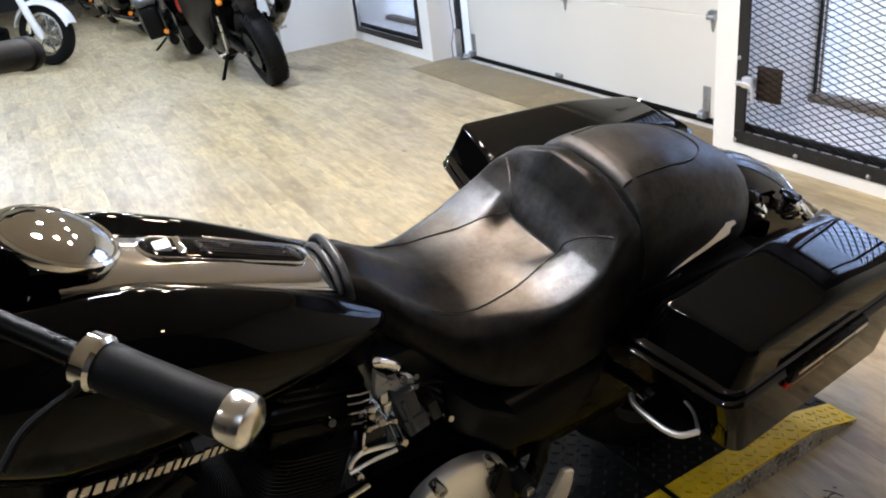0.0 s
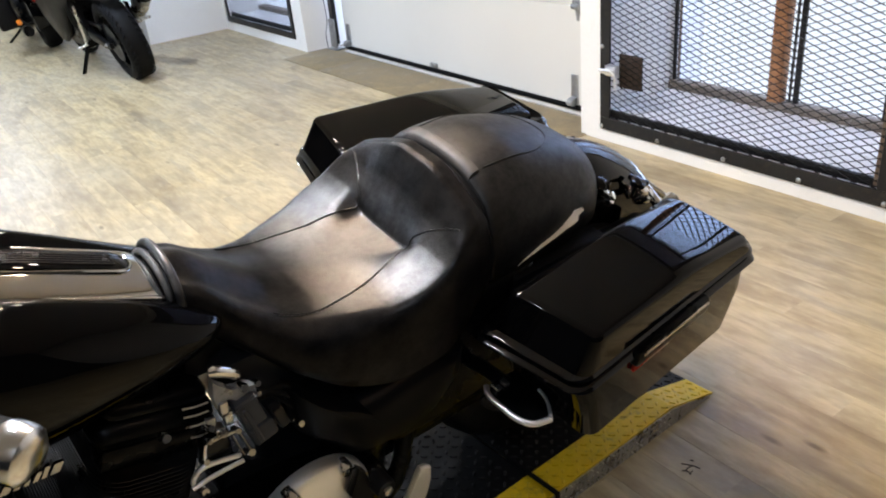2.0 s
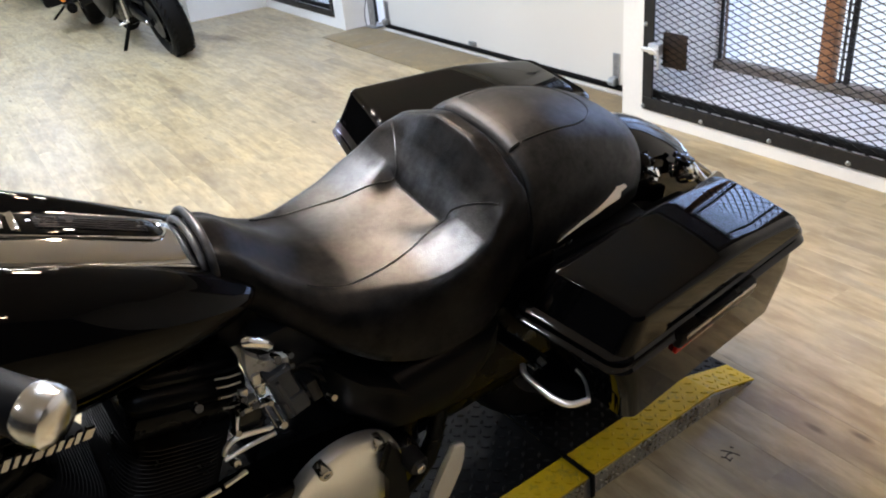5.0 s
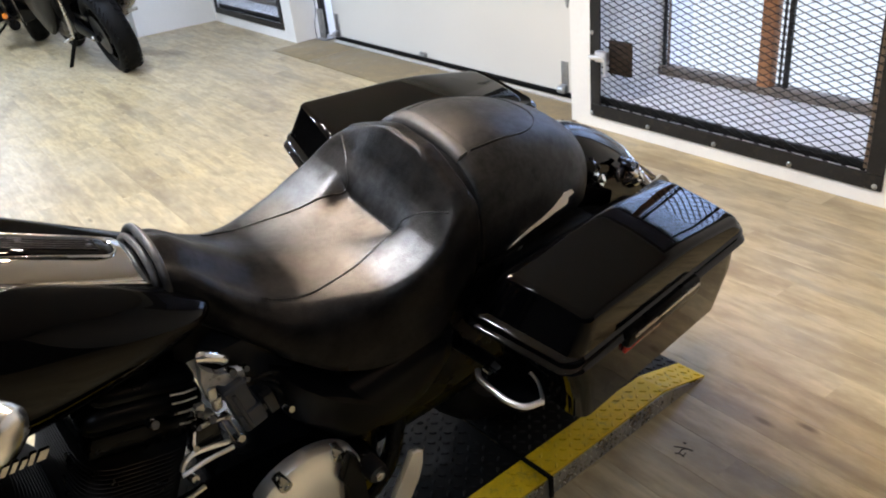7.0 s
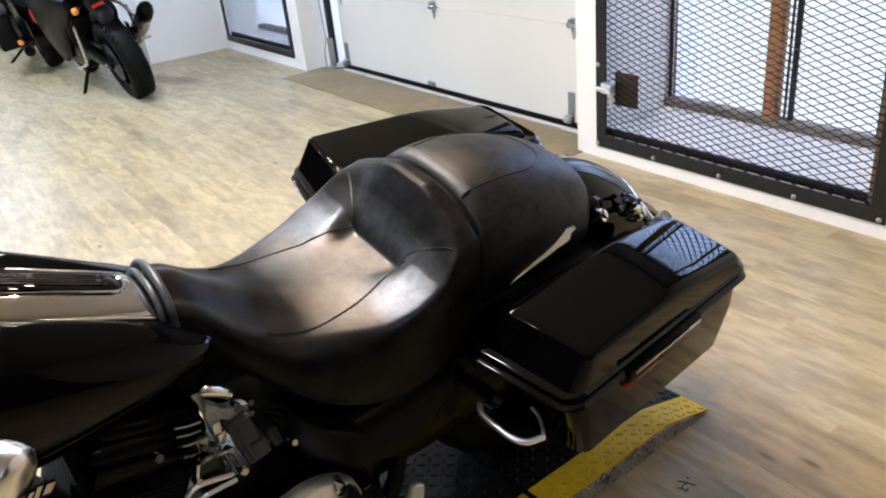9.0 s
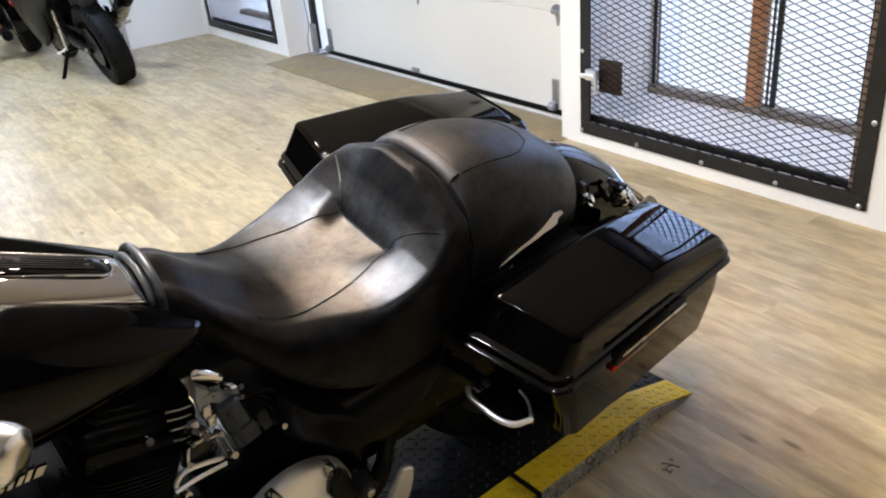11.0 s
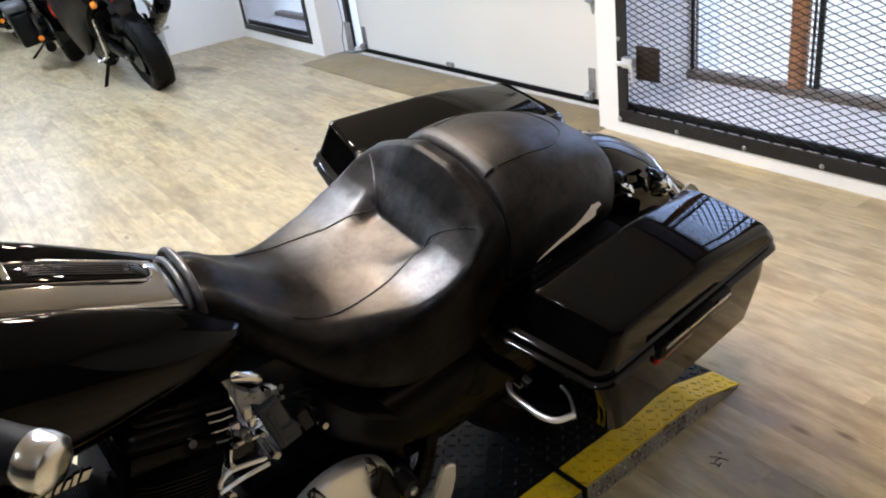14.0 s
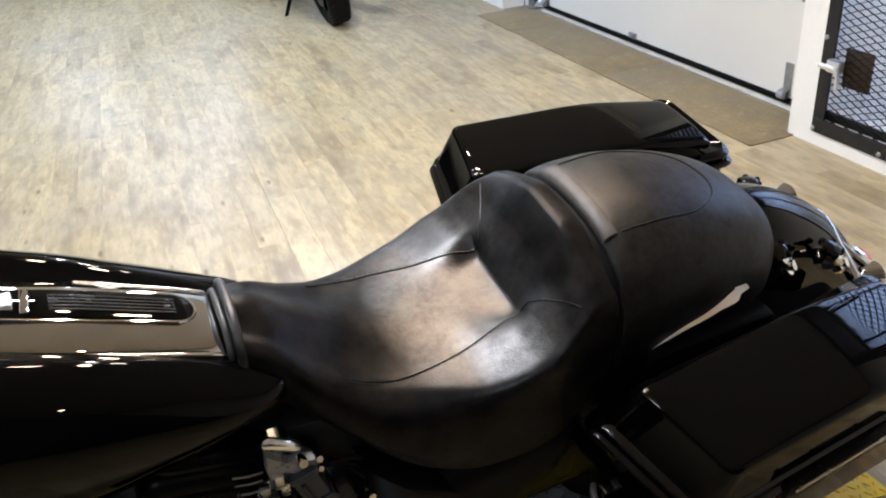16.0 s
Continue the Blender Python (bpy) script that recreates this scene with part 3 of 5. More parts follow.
for u0, u1 in ((-0.62, SPLIT - 0.003), (SPLIT + 0.003, BEND)):
    deck("deck_plate", u0, u1, PLATE_BLACK, -PV + 0.086, PV - 0.086, label="black painted tread plate")
    for sgn in (-1, 1):
        lo, hi = sorted((sgn * (PV - 0.085), sgn * PV))
        deck("edge_plate", u0, u1, YELLOW, lo, hi, label="yellow painted tread plate edge")
        part("side_plate", boxes(((u0, sgn * PV - 0.004, 0.0), (u1, sgn * PV + 0.004, PH - 0.0055))), PLATE, platform, "bare aluminium tread plate side")
        tread("tread_pattern", [((u0, lo, PH), (1, 0, 0), (0, 1, 0), (0, 0, 1), u1 - u0, 0.085)], YELLOW, "yellow raised lugs", 0.025)
        tread("tread_pattern", [((u0, sgn * (PV + 0.004), 0.0), (1, 0, 0), (0, 0, 1), (0, sgn, 0), u1 - u0, PH)], ALU, "bare raised lugs", 0.0183)
    tread("tread_pattern", [((u0, -PV + 0.087, PH), (1, 0, 0), (0, 1, 0), (0, 0, 1), u1 - u0, 2 * PV - 0.174)], PLATE_LUG, "black raised lugs", 0.026)
slope = Vector((TIP - BEND, 0, -PH + 0.004)).normalized()
slope_up = Vector((-slope.z, 0, slope.x))
ramp_len = math.hypot(TIP - BEND, PH)
for v0, v1, mt in ((-PV, -PV + 0.085, YELLOW), (-PV + 0.086, PV - 0.086, PLATE_BLACK), (PV - 0.085, PV, YELLOW)):
    bm = bmesh.new()
    loft(bm, [[(BEND, v, PH), (TIP, v, 0.004), (TIP, v, 0.0), (BEND, v, PH - 0.005)] for v in (v0, v1)])
    part("ramp_plate", bm, mt, platform)
    tread("tread_pattern", [((BEND, v0, PH), tuple(slope), (0, 1, 0), tuple(slope_up), ramp_len, v1 - v0)], mt, "raised lugs", 0.025)
for sgn in (-1, 1):
    loft_bm = loft(bmesh.new(), [[(BEND, sgn * PV + d, PH - 0.006), (TIP - 0.01, sgn * PV + d, 0.0), (BEND, sgn * PV + d, 0.0)] for d in (-0.004, 0.004)])
    part("ramp_side", loft_bm, PLATE, platform)
for u in (-0.6, 0.2, 0.95, 1.38):
    part("cross_bar", boxes(((u - 0.015, -PV + 0.01, 0.0), (u + 0.015, PV - 0.01, PH - 0.006))), STEEL_DARK, platform)
part("joint_strap", boxes(((SPLIT - 0.006, -PV - 0.012, 0.0), (SPLIT + 0.006, -PV - 0.005, PH + 0.004), 0.002), ((SPLIT - 0.006, -PV - 0.012, PH + 0.002), (SPLIT + 0.006, -PV + 0.16, PH + 0.008), 0.002)), RUBBER, platform, "black rubber joint strap")

# ---- the motorcycle ----
# own axes: x to the tail, y to its far side, z up from the tyres' contact; it leans on its stand
LEAN_DEG = 13.24
BIKE_POSE = Matrix.Translation((0.0, 1.2649, PH)) @ Matrix.Rotation(radians(HEAD), 4, "Z") @ Matrix.Rotation(radians(LEAN_DEG), 4, "X")
bike = thing("touring_motorcycle", BIKE_POSE, "black touring motorcycle with worn leather seat and hard saddlebags", "motorcycle")


def seat_body(us, zc, zbol, wid, zlow, n_u=90, n_v=61):
    """A saddle skin from tables along its length; returns the mesh and a height reader."""
    def top(u, v):
        w = table(u, us, wid)
        flat = (0.060 + max(0.0, u - 0.717) * 0.15) * min(1.0, max(0.0, (u - 0.56) / 0.14))
        seam_v = min(0.108, 0.62 * w) + max(0.0, u - 0.717) * 0.12
        s = min(1.0, max(0.0, abs(v) - flat) / (seam_v - flat))
        k = s * s * (3 - 2 * s)
        mid_z, side_z = table(u, us, zc), table(u, us, zbol)
        dish = mid_z * (1 - k) + side_z * k - 0.5 * max(0.0, abs(v) - seam_v) ** 2
        arch = mid_z - (mid_z - side_z + 0.016) * (max(0.0, abs(v) - 0.042) / (0.80 * w - 0.042)) ** 1.2
        c = min(1.0, max(0.0, (u - 0.735) / 0.05))
        c = c * c * (3 - 2 * c)
        return dish * (1 - c) + arch * c

    rings = []
    for u in sorted(set([us[0] + (us[-1] - us[0]) * i / n_u for i in range(n_u + 1)] + list(us) + [0.715, 0.719, 0.722, 0.726, 0.73, 0.784, 0.788])):
        w, lo = table(u, us, wid), table(u, us, zlow)
        e = min(1.0, max(0.0, (u - 0.46) / 0.22))
        e = 0.60 + 0.26 * e * e * (3 - 2 * e)
        ring = []
        for j in range(n_v):
            t = -1 + 2 * j / (n_v - 1)
            sg, a = (1 if t >= 0 else -1), abs(t)
            if a <= 0.6:
                v = e * w * a / 0.6 * sg
                z = top(u, v)
            else:
                q = (a - 0.6) / 0.4 * math.pi / 2
                v = sg * w * (e + (1 - e) * math.sin(q))
                zb_ = top(u, w)
                z = top(u, v) - (zb_ - lo) * (1 - math.cos(q) ** 0.8)
            ring.append((u, v, z))
        ring += [(u, w * 0.88, lo - 0.012), (u, 0.0, lo - 0.014), (u, -w * 0.88, lo - 0.012)]
        rings.append(ring)
    return loft(bmesh.new(), rings), top


RU = [0.295, 0.31, 0.34, 0.4, 0.46, 0.52, 0.6, 0.68, 0.713, 0.717, 0.742, 0.77, 0.780, 0.790, 0.812, 0.8185]
R_ZC = [0.858, 0.876, 0.866, 0.815, 0.773, 0.752, 0.742, 0.744, 0.748, 0.76, 0.812, 0.868, 0.8815, 0.884, 0.881, 0.874]
R_ZB = [0.836, 0.853, 0.842, 0.79, 0.752, 0.738, 0.74, 0.764, 0.782, 0.785, 0.808, 0.840, 0.850, 0.855, 0.853, 0.846]
R_W = [0.062, 0.076, 0.092, 0.127, 0.160, 0.187, 0.205, 0.212, 0.2105, 0.21, 0.203, 0.194, 0.19, 0.187, 0.182, 0.179]
R_LO = [0.8, 0.785, 0.765, 0.715, 0.66, 0.625, 0.605, 0.612, 0.622, 0.624, 0.637, 0.655, 0.662, 0.67, 0.684, 0.69]
bm, rider_top = seat_body(RU, R_ZC, R_ZB, R_W, R_LO)
THREAD = surface("grey_thread", (0.05, 0.047, 0.044), 0.5)
rider = part("rider_seat", bm, LEATHER, bike, "worn black leather bucket saddle, sheen tinted warm on the sitting area", sharp=60)
for sg in (-1, 1):
    line = smooth_path([(u, sg * v, 0) for u, v in ((0.438, 0.098), (0.475, 0.106), (0.52, 0.108), (0.58, 0.102), (0.66, 0.088), (0.714, 0.076), (0.728, 0.094), (0.745, 0.124), (0.760, 0.155))], 6)
    pts = [(p.x, p.y, rider_top(p.x, p.y) + 0.0002) for p in line]
    part("seam", tube(bmesh.new(), pts, 0.0017, 6), LEATHER, rider, "stitched seam")
    bm, walked, last = bmesh.new(), 0.0, Vector(pts[0])
    for a, b in zip(pts, pts[1:]):
        a, b = Vector(a), Vector(b)
        steps = max(1, int((b - a).length / 0.0075))
        for k in range(steps):
            p, q = a.lerp(b, k / steps), a.lerp(b, (k + 0.55) / steps)
            side = Vector((0, sg * 0.0032, 0.0004))
            tube(bm, [p + side, (p + q) / 2 + side + Vector((0, 0, 0.0006)), q + side], 0.0006, 5)
    part("stitching", bm, THREAD, rider, "grey thread stitching", kind="stuff")
pts = [(0.7145, v, rider_top(0.7145, v) - 0.001) for v in np.linspace(-0.074, 0.074, 12)]
part("seam", tube(bmesh.new(), pts, 0.0017, 6), LEATHER, rider, "stitched seam")
PIPING = leather("polished_black_piping", (0.006, 0.006, 0.006), (0.012, 0.011, 0.010), gloss=(0.34, 0.48), tint=(1.0, 0.95, 0.92), patch=(0.5, 0.9))
for u, top_z, wide, thick in ((0.2975, 0.866, 0.070, 0.0055), (0.309, 0.8765, 0.0775, 0.0065)):
    nose = [(u + 0.004 * math.cos(a), wide * math.copysign(abs(math.sin(a)) ** 0.85, math.sin(a)), 0.81 + (top_z - 0.81) * math.cos(a)) for a in np.linspace(-1.75, 1.75, 30)]
    part("nose_piping", tube(bmesh.new(), nose, thick, 10), PIPING, rider, "thick rolled nose edge, rubbed shiny")

PU = [0.8292, 0.830, 0.845, 0.87, 0.92, 1.0, 1.08, 1.14, 1.18, 1.206, 1.222]
P_ZC = [0.835, 0.872, 0.881, 0.886, 0.888, 0.874, 0.850, 0.822, 0.792, 0.756, 0.715]
P_W = [0.174, 0.178, 0.181, 0.181, 0.178, 0.172, 0.158, 0.138, 0.112, 0.080, 0.045]
P_LO = [0.695, 0.695, 0.694, 0.693, 0.692, 0.690, 0.688, 0.682, 0.676, 0.670, 0.668]


def dome_body(us, zc, wid, zlow, n_u=56, n_v=29):
    """A domed pad, rounder towards its sides."""
    def top(u, v):
        s = min(0.999, abs(v) / table(u, us, wid))
        lo = table(u, us, zlow)
        return lo + (table(u, us, zc) - lo) * (1 - s ** 2.7) ** 0.40

    rings = []
    for u in sorted(set([us[0] + (us[-1] - us[0]) * i / n_u for i in range(n_u + 1)] + list(us) + [0.832, 0.836])):
        w, lo = table(u, us, wid), table(u, us, zlow)
        ring = []
        for j in range(n_v):
            t = -1 + 2 * j / (n_v - 1)
            v = w * math.sin(t * math.pi / 2)
            ring.append((u, v, top(u, v) if abs(t) < 0.999 else lo))
        rings.append(ring + [(u, w * 0.9, lo - 0.012), (u, -w * 0.9, lo - 0.012)])
    return loft(bmesh.new(), rings), top


bm, pill_top = dome_body(PU, P_ZC, P_W, P_LO)
pillion = part("pillion_seat", bm, VINYL, bike, "grained black vinyl passenger pad with a stitched loop", sharp=60)
loop = [(0.862, -0.089), (0.93, -0.090), (0.99, -0.086), (1.035, -0.070), (1.066, -0.042), (1.078, 0.0), (1.066, 0.042), (1.035, 0.070), (0.99, 0.086), (0.93, 0.090), (0.862, 0.089)]
pts = [(p.x, p.y, pill_top(p.x, p.y) + 0.0002) for p in smooth_path([(u, v, 0) for u, v in loop], 6)]
part("seam", tube(bmesh.new(), pts, 0.0015, 6), VINYL, pillion, "raised stitched loop")
rings = []
for v in np.linspace(-0.091, 0.091, 30):
    rings.append([(u, v, pill_top(u, v) + h) for u, h in ((0.8298, -0.010), (0.8300, 0.0), (0.8315, 0.0042), (0.836, 0.0052), (0.849, 0.0052), (0.853, 0.0038), (0.8545, -0.003))])
part("strap", loft(bmesh.new(), rings), STRAP, pillion, "flat leather strap across the pad")

# dark strip sunk into the seat gap to stand in for its shade
rings = []
for v in np.linspace(-0.174, 0.174, 40):
    z = pill_top(0.836, v) - 0.011 - 0.05 * max(0.0, abs(v) - 0.12)
    rings.append([(0.8165, v, z - 0.05), (0.8165, v, z), (0.8305, v, z), (0.8305, v, z - 0.05)])
part("gap_shade", loft(bmesh.new(), rings), RUBBER, bike, "dark strip in the gap between the seats, in place of its shade")


# tank
TU = [-0.27, -0.25, -0.2, -0.1, 0.0, 0.1, 0.2, 0.28, 0.34, 0.37, 0.38]
T_W = [0.05, 0.10, 0.150, 0.176, 0.180, 0.174, 0.158, 0.140, 0.116, 0.066, 0.015]
T_T = [0.91, 0.952, 0.986, 1.004, 0.991, 0.951, 0.898, 0.850, 0.814, 0.800, 0.795]
T_M = [0.86, 0.862, 0.865, 0.868, 0.862, 0.842, 0.820, 0.805, 0.796, 0.792, 0.790]
T_B = [0.82, 0.79, 0.75, 0.715, 0.708, 0.714, 0.730, 0.746, 0.760, 0.772, 0.783]
rings = []
for i in range(61):
    u = TU[0] + (TU[-1] - TU[0]) * i / 60
    w, zt, zm, zb = (table(u, TU, q) for q in (T_W, T_T, T_M, T_B))
    ring = []
    for k in range(84):
        # a lobe each side of the console with a shallow trough between, and tucked-in flanks below
        a = 2 * math.pi * k / 84
        s, c = math.sin(a), math.cos(a)
        if c > 0.6:
            x = s / 0.8
            trough = (1.0 - min(1.0, abs(x))) ** 1.1
            ring.append((u, 0.53 * w * x, zt - 0.045 * trough))
        elif c > 0:
            q = (math.acos(c) - math.acos(0.6)) / (math.pi / 2 - math.acos(0.6)) * math.pi / 2
            ring.append((u, math.copysign(w * (0.53 + 0.47 * math.sin(q) ** 1.5), s), zm + (zt - zm) * math.cos(q) ** 0.92))
        else:
            ring.append((u, w * math.copysign(abs(s) ** 0.82, s), zm + (zm - zb) * math.copysign(abs(c) ** 0.75, c)))
    rings.append(ring)
tank = part("fuel_tank", loft(bmesh.new(), rings), BLACK_GLOSS, bike, "glossy black fuel tank", sharp=60)
# badge along the tank's lower side, as plain raised bars
for sg in (-1, 1):
    rnd = random.Random(5)
    u = -0.135
    while u < 0.078:
        wd, ht = rnd.choice((0.006, 0.008, 0.011)), rnd.choice((0.014, 0.016, 0.018))
        vv, low = sg * (table(u, TU, T_W) * 0.965 + 0.002), 0.746 - 0.13 * u
        bm = loft(bmesh.new(), [[(u + dx, vv + dv, low - 0.13 * dx + dz) for dx, dz in ((0, 0), (wd, 0), (wd + 0.009, ht), (0.009, ht))] for dv in (-0.002, 0.003)])
        part("badge_bar", bm, EMBLEM, tank, "satin nickel badge bar")
        u += wd + 0.0045

CU = [-0.06, 0.0, 0.065, 0.135, 0.20, 0.26, 0.292, 0.300]
C_Z = [0.995, 0.975, 0.948, 0.920, 0.889, 0.860, 0.843, 0.836]
C_W = [0.066, 0.066, 0.066, 0.064, 0.062, 0.060, 0.058, 0.055]


def console_top(u, v):
    return table(u, CU, C_Z) + 0.022 * math.cos(min(1, abs(v) / table(u, CU, C_W)) * math.pi / 2) ** 0.8


rings = []
for i in range(41):
    u = CU[0] + (CU[-1] - CU[0]) * i / 40
    w, z = table(u, CU, C_W), table(u, CU, C_Z)
    ring = [(u, w * 1.03, z - 0.05), (u, w * 1.03, z - 0.006)]
    for k in range(17):
        v = w * (1 - 2 * k / 16)
        ring.append((u, v, console_top(u, v)))
    rings.append(ring + [(u, -w * 1.03, z - 0.006), (u, -w * 1.03, z - 0.05)])
console = part("console", loft(bmesh.new(), rings), CHROME, bike, "chrome tank console reflecting the room", sharp=50)
for sg in (-1, 1):
    lip = [(u, sg * table(u, CU, C_W) * 1.03, table(u, CU, C_Z) - 0.0015) for u in np.linspace(-0.02, 0.296, 30)]
    part("console_lip", tube(bmesh.new(), lip, [0.0015] + [0.0036] * 28 + [0.0015], 12), CAP_CHROME, console, "bright rolled lip along the console")


def pill(u0, u1, w, lift, n=14):
    """A rounded strip on the console."""
    out = []
    for k in range(n + 1):
        a = math.pi / 2 - math.pi * k / n
        out.append((u1 - w + w * math.cos(a), w * math.sin(a)))
    for k in range(n + 1):
        a = -math.pi / 2 - math.pi * k / n
        out.append((u0 + w + w * math.cos(a), w * math.sin(a)))
    return [(u, v, console_top(u, 0) - 0.0003 * (abs(v) / 0.02) + lift) for u, v in out]


outline = [(u, v, z - 0.0005) for u, v, z in pill(0.045, 0.272, 0.0262, 0.001)]
part("console_trim", tube(bmesh.new(), outline + outline[:2], 0.0022, 8), CHROME, console)
rings = []
for u in np.linspace(0.0465, 0.2705, 40):
    near_end = min(u - 0.0460, 0.2710 - u)
    hw = 0.0245 * math.sqrt(max(0.01, 1 - max(0.0, 1 - near_end / 0.0245) ** 2))
    z = console_top(u, 0)
    rings.append([(u, -hw, z - 0.012), (u, -hw, z + 0.0014), (u, -hw * 0.9, z + 0.0026), (u, hw * 0.9, z + 0.0026), (u, hw, z + 0.0014), (u, hw, z - 0.012)])
RIB = surface("dark_metal_rib", (0.11, 0.11, 0.115), 0.22, 0.9, vary=0.1, scale=30, bump=0.0)
insert = part("console_insert", loft(bmesh.new(), rings), BLACK_GLOSS, console, "black ribbed plastic insert")
for v in (-0.012, -0.006, 0.0, 0.006, 0.012):
    pts = [(u, v, console_top(u, 0) + 0.0038) for u in np.linspace(0.12, 0.25, 8)]
    part("rib", tube(bmesh.new(), pts, 0.0014, 8), RIB, insert, "thin dark metal rib")
zz = console_top(0.098, 0)
part("trim_bar", boxes(((0.092, -0.021, zz - 0.002), (0.102, 0.021, zz + 0.007), 0.002)), CHROME, insert, "chrome cross bar")
zz = console_top(0.075, 0)
part("indicator_lens", boxes(((0.062, -0.012, zz - 0.002), (0.086, 0.012, zz + 0.007), 0.002)), CLEAR_LENS, insert, "pale warning lamp lens")

SP = aim((-0.041, 0.0, 1.028), (0.50, 0.0, 0.87))
speedo = part("speedometer", lathe(bmesh.new(), [(0.045, -0.10), (0.062, -0.05), (0.066, -0.012), (0.066, 0.0)], SP, 40), BLACK_GLOSS, bike, "round speedometer with chrome bezel")
part("bezel", lathe(bmesh.new(), [(0.066, -0.014), (0.073, -0.012), (0.0755, -0.005), (0.0745, 0.002), (0.071, 0.005), (0.068, 0.004), (0.067, 0.0)], SP, 44, False), CHROME, speedo)
part("dial_glass", lathe(bmesh.new(), [(0.0685, 0.002), (0.060, 0.0095), (0.046, 0.0155), (0.030, 0.0195), (0.015, 0.0215), (0.002, 0.022)], SP, 40), DIAL, speedo, "domed dial glass mirroring the ceiling lamps")
neck = part("nacelle", loft(bmesh.new(), [[(u, w * math.sin(a), z + h * math.cos(a)) for a in np.linspace(0, 2 * math.pi, 28, endpoint=False)] for u, w, z, h in ((-0.16, 0.10, 0.99, 0.06), (-0.22, 0.12, 0.98, 0.09), (-0.32, 0.13, 0.95, 0.115), (-0.42, 0.12, 0.93, 0.115), (-0.47, 0.095, 0.925, 0.09))]), BLACK_GLOSS, bike, "black headlamp nacelle")
part("headlamp", lathe(bmesh.new(), [(0.092, -0.01), (0.098, 0.0), (0.09, 0.012), (0.05, 0.025), (0.002, 0.03)], aim((-0.47, 0, 0.925), (-1, 0, 0)), 32), CHROME, neck)


# filler box added so the space ahead of the engine stays dark
part("neck_filler", boxes(((-0.32, -0.13, 0.45), (-0.14, 0.13, 0.82), 0.05, 3)), BLACK_SATIN, bike, "dull black filler box added round the fork")


# handlebar and grips


def handlebar():
    bar = part("handlebar", tube(bmesh.new(), smooth_path([(-0.03, -0.34, 1.073), (-0.085, -0.26, 1.082), (-0.17, -0.15, 1.10), (-0.20, -0.06, 1.06), (-0.205, 0.06, 1.06), (-0.17, 0.15, 1.11), (-0.115, 0.26, 1.148), (-0.06, 0.33, 1.138)], 6), 0.0125, 12), BLACK_SATIN, bike, "black handlebar")
    for sg, dz, du in ((-1, 0.0, 0.0), (1, 0.045, -0.03)):
        a, b = Vector((-0.046 + du, sg * 0.309, 1.075 + dz * 1.55)), Vector((0.036 + du, sg * 0.412, 1.057 + dz))
        d = (b - a).normalized()
        L = (b - a).length
        g = part("grip", lathe(bmesh.new(), [(0.022, 0), (0.0245, 0.006), (0.0235, 0.03), (0.0235, L - 0.03), (0.0245, L - 0.006), (0.0235, L)], aim(a, d), 24), RUBBER, bar, "black rubber grip")
        part("end_cap", lathe(bmesh.new(), [(0.0245, L - 0.004), (0.0265, L), (0.027, L + 0.012), (0.0255, L + 0.02), (0.018, L + 0.026), (0.006, L + 0.027)], aim(a, d), 24), CAP_CHROME if sg < 0 else RUBBER, g, "grip end cap")
        bmc = lathe(bmesh.new(), [(0.0245, -0.022), (0.028, -0.018), (0.028, -0.003), (0.0245, 0.001)], aim(a, d), 22)
        bmc2 = boxes(((-0.012, -0.034, -0.022), (0.012, -0.018, -0.004), 0.004))
        bmesh.ops.transform(bmc2, matrix=aim(a, d), verts=bmc2.verts)
        part("lever_clamp", bmc, CHROME if sg < 0 else BLACK_SATIN, bar, "lever clamp")
        part("clamp_lug", bmc2, CHROME if sg < 0 else BLACK_SATIN, bar)
        lev = smooth_path([a + Vector((-0.02, 0, -0.012)), a + Vector((-0.075, sg * 0.02, -0.02)), a + Vector((-0.105, sg * 0.045, -0.034))], 6)
        part("lever", tube(bmesh.new(), lev, 0.0042, 8, 1.4), RUBBER, bar, "black lever")


handlebar()


# wheels
def wheel(name, u, r, width, parent, rim_mat, spokes=9, rim_r=0.215, disc_mat=None):
    m = aim((u, 0, r), (0, 1, 0))
    w = width / 2
    prof = [(rim_r, -w * 0.72), (rim_r + 0.02, -w * 0.95), (r - 0.045, -w), (r - 0.018, -w * 0.82), (r - 0.004, -w * 0.45), (r, 0.0), (r - 0.004, w * 0.45), (r - 0.018, w * 0.82), (r - 0.045, w), (rim_r + 0.02, w * 0.95), (rim_r, w * 0.72)]
    wh = part(name, lathe(bmesh.new(), prof, m, 48, False), TYRE, parent, "black rubber tyre on its wheel")
    bm = lathe(bmesh.new(), [(rim_r - 0.02, -w * 0.6), (rim_r + 0.006, -w * 0.74), (rim_r + 0.003, -w * 0.3), (rim_r - 0.02, 0), (rim_r + 0.003, w * 0.3), (rim_r + 0.006, w * 0.74), (rim_r - 0.02, w * 0.6)], m, 40, False)
    part("rim", bm, rim_mat, wh)
    part("hub", lathe(bmesh.new(), [(0.03, -w), (0.045, -w * 0.8), (0.05, 0), (0.045, w * 0.8), (0.03, w)], m, 24), rim_mat, wh)
    for k in range(spokes):
        bm = boxes(((0.04, -0.012, -0.008), (rim_r - 0.008, 0.012, 0.008), 0.004))
        bmesh.ops.transform(bm, matrix=m @ Matrix.Rotation(2 * math.pi * k / spokes, 4, "Z"), verts=bm.verts)
        part("spoke", bm, rim_mat, wh)
    bm = lathe(bmesh.new(), [(0.07, w * 0.9), (0.145, w * 0.9), (0.145, w * 0.9 + 0.005), (0.07, w * 0.9 + 0.005)], m, 36)
    part("brake_disc", bm, disc_mat or ALU, wh)
    return wh


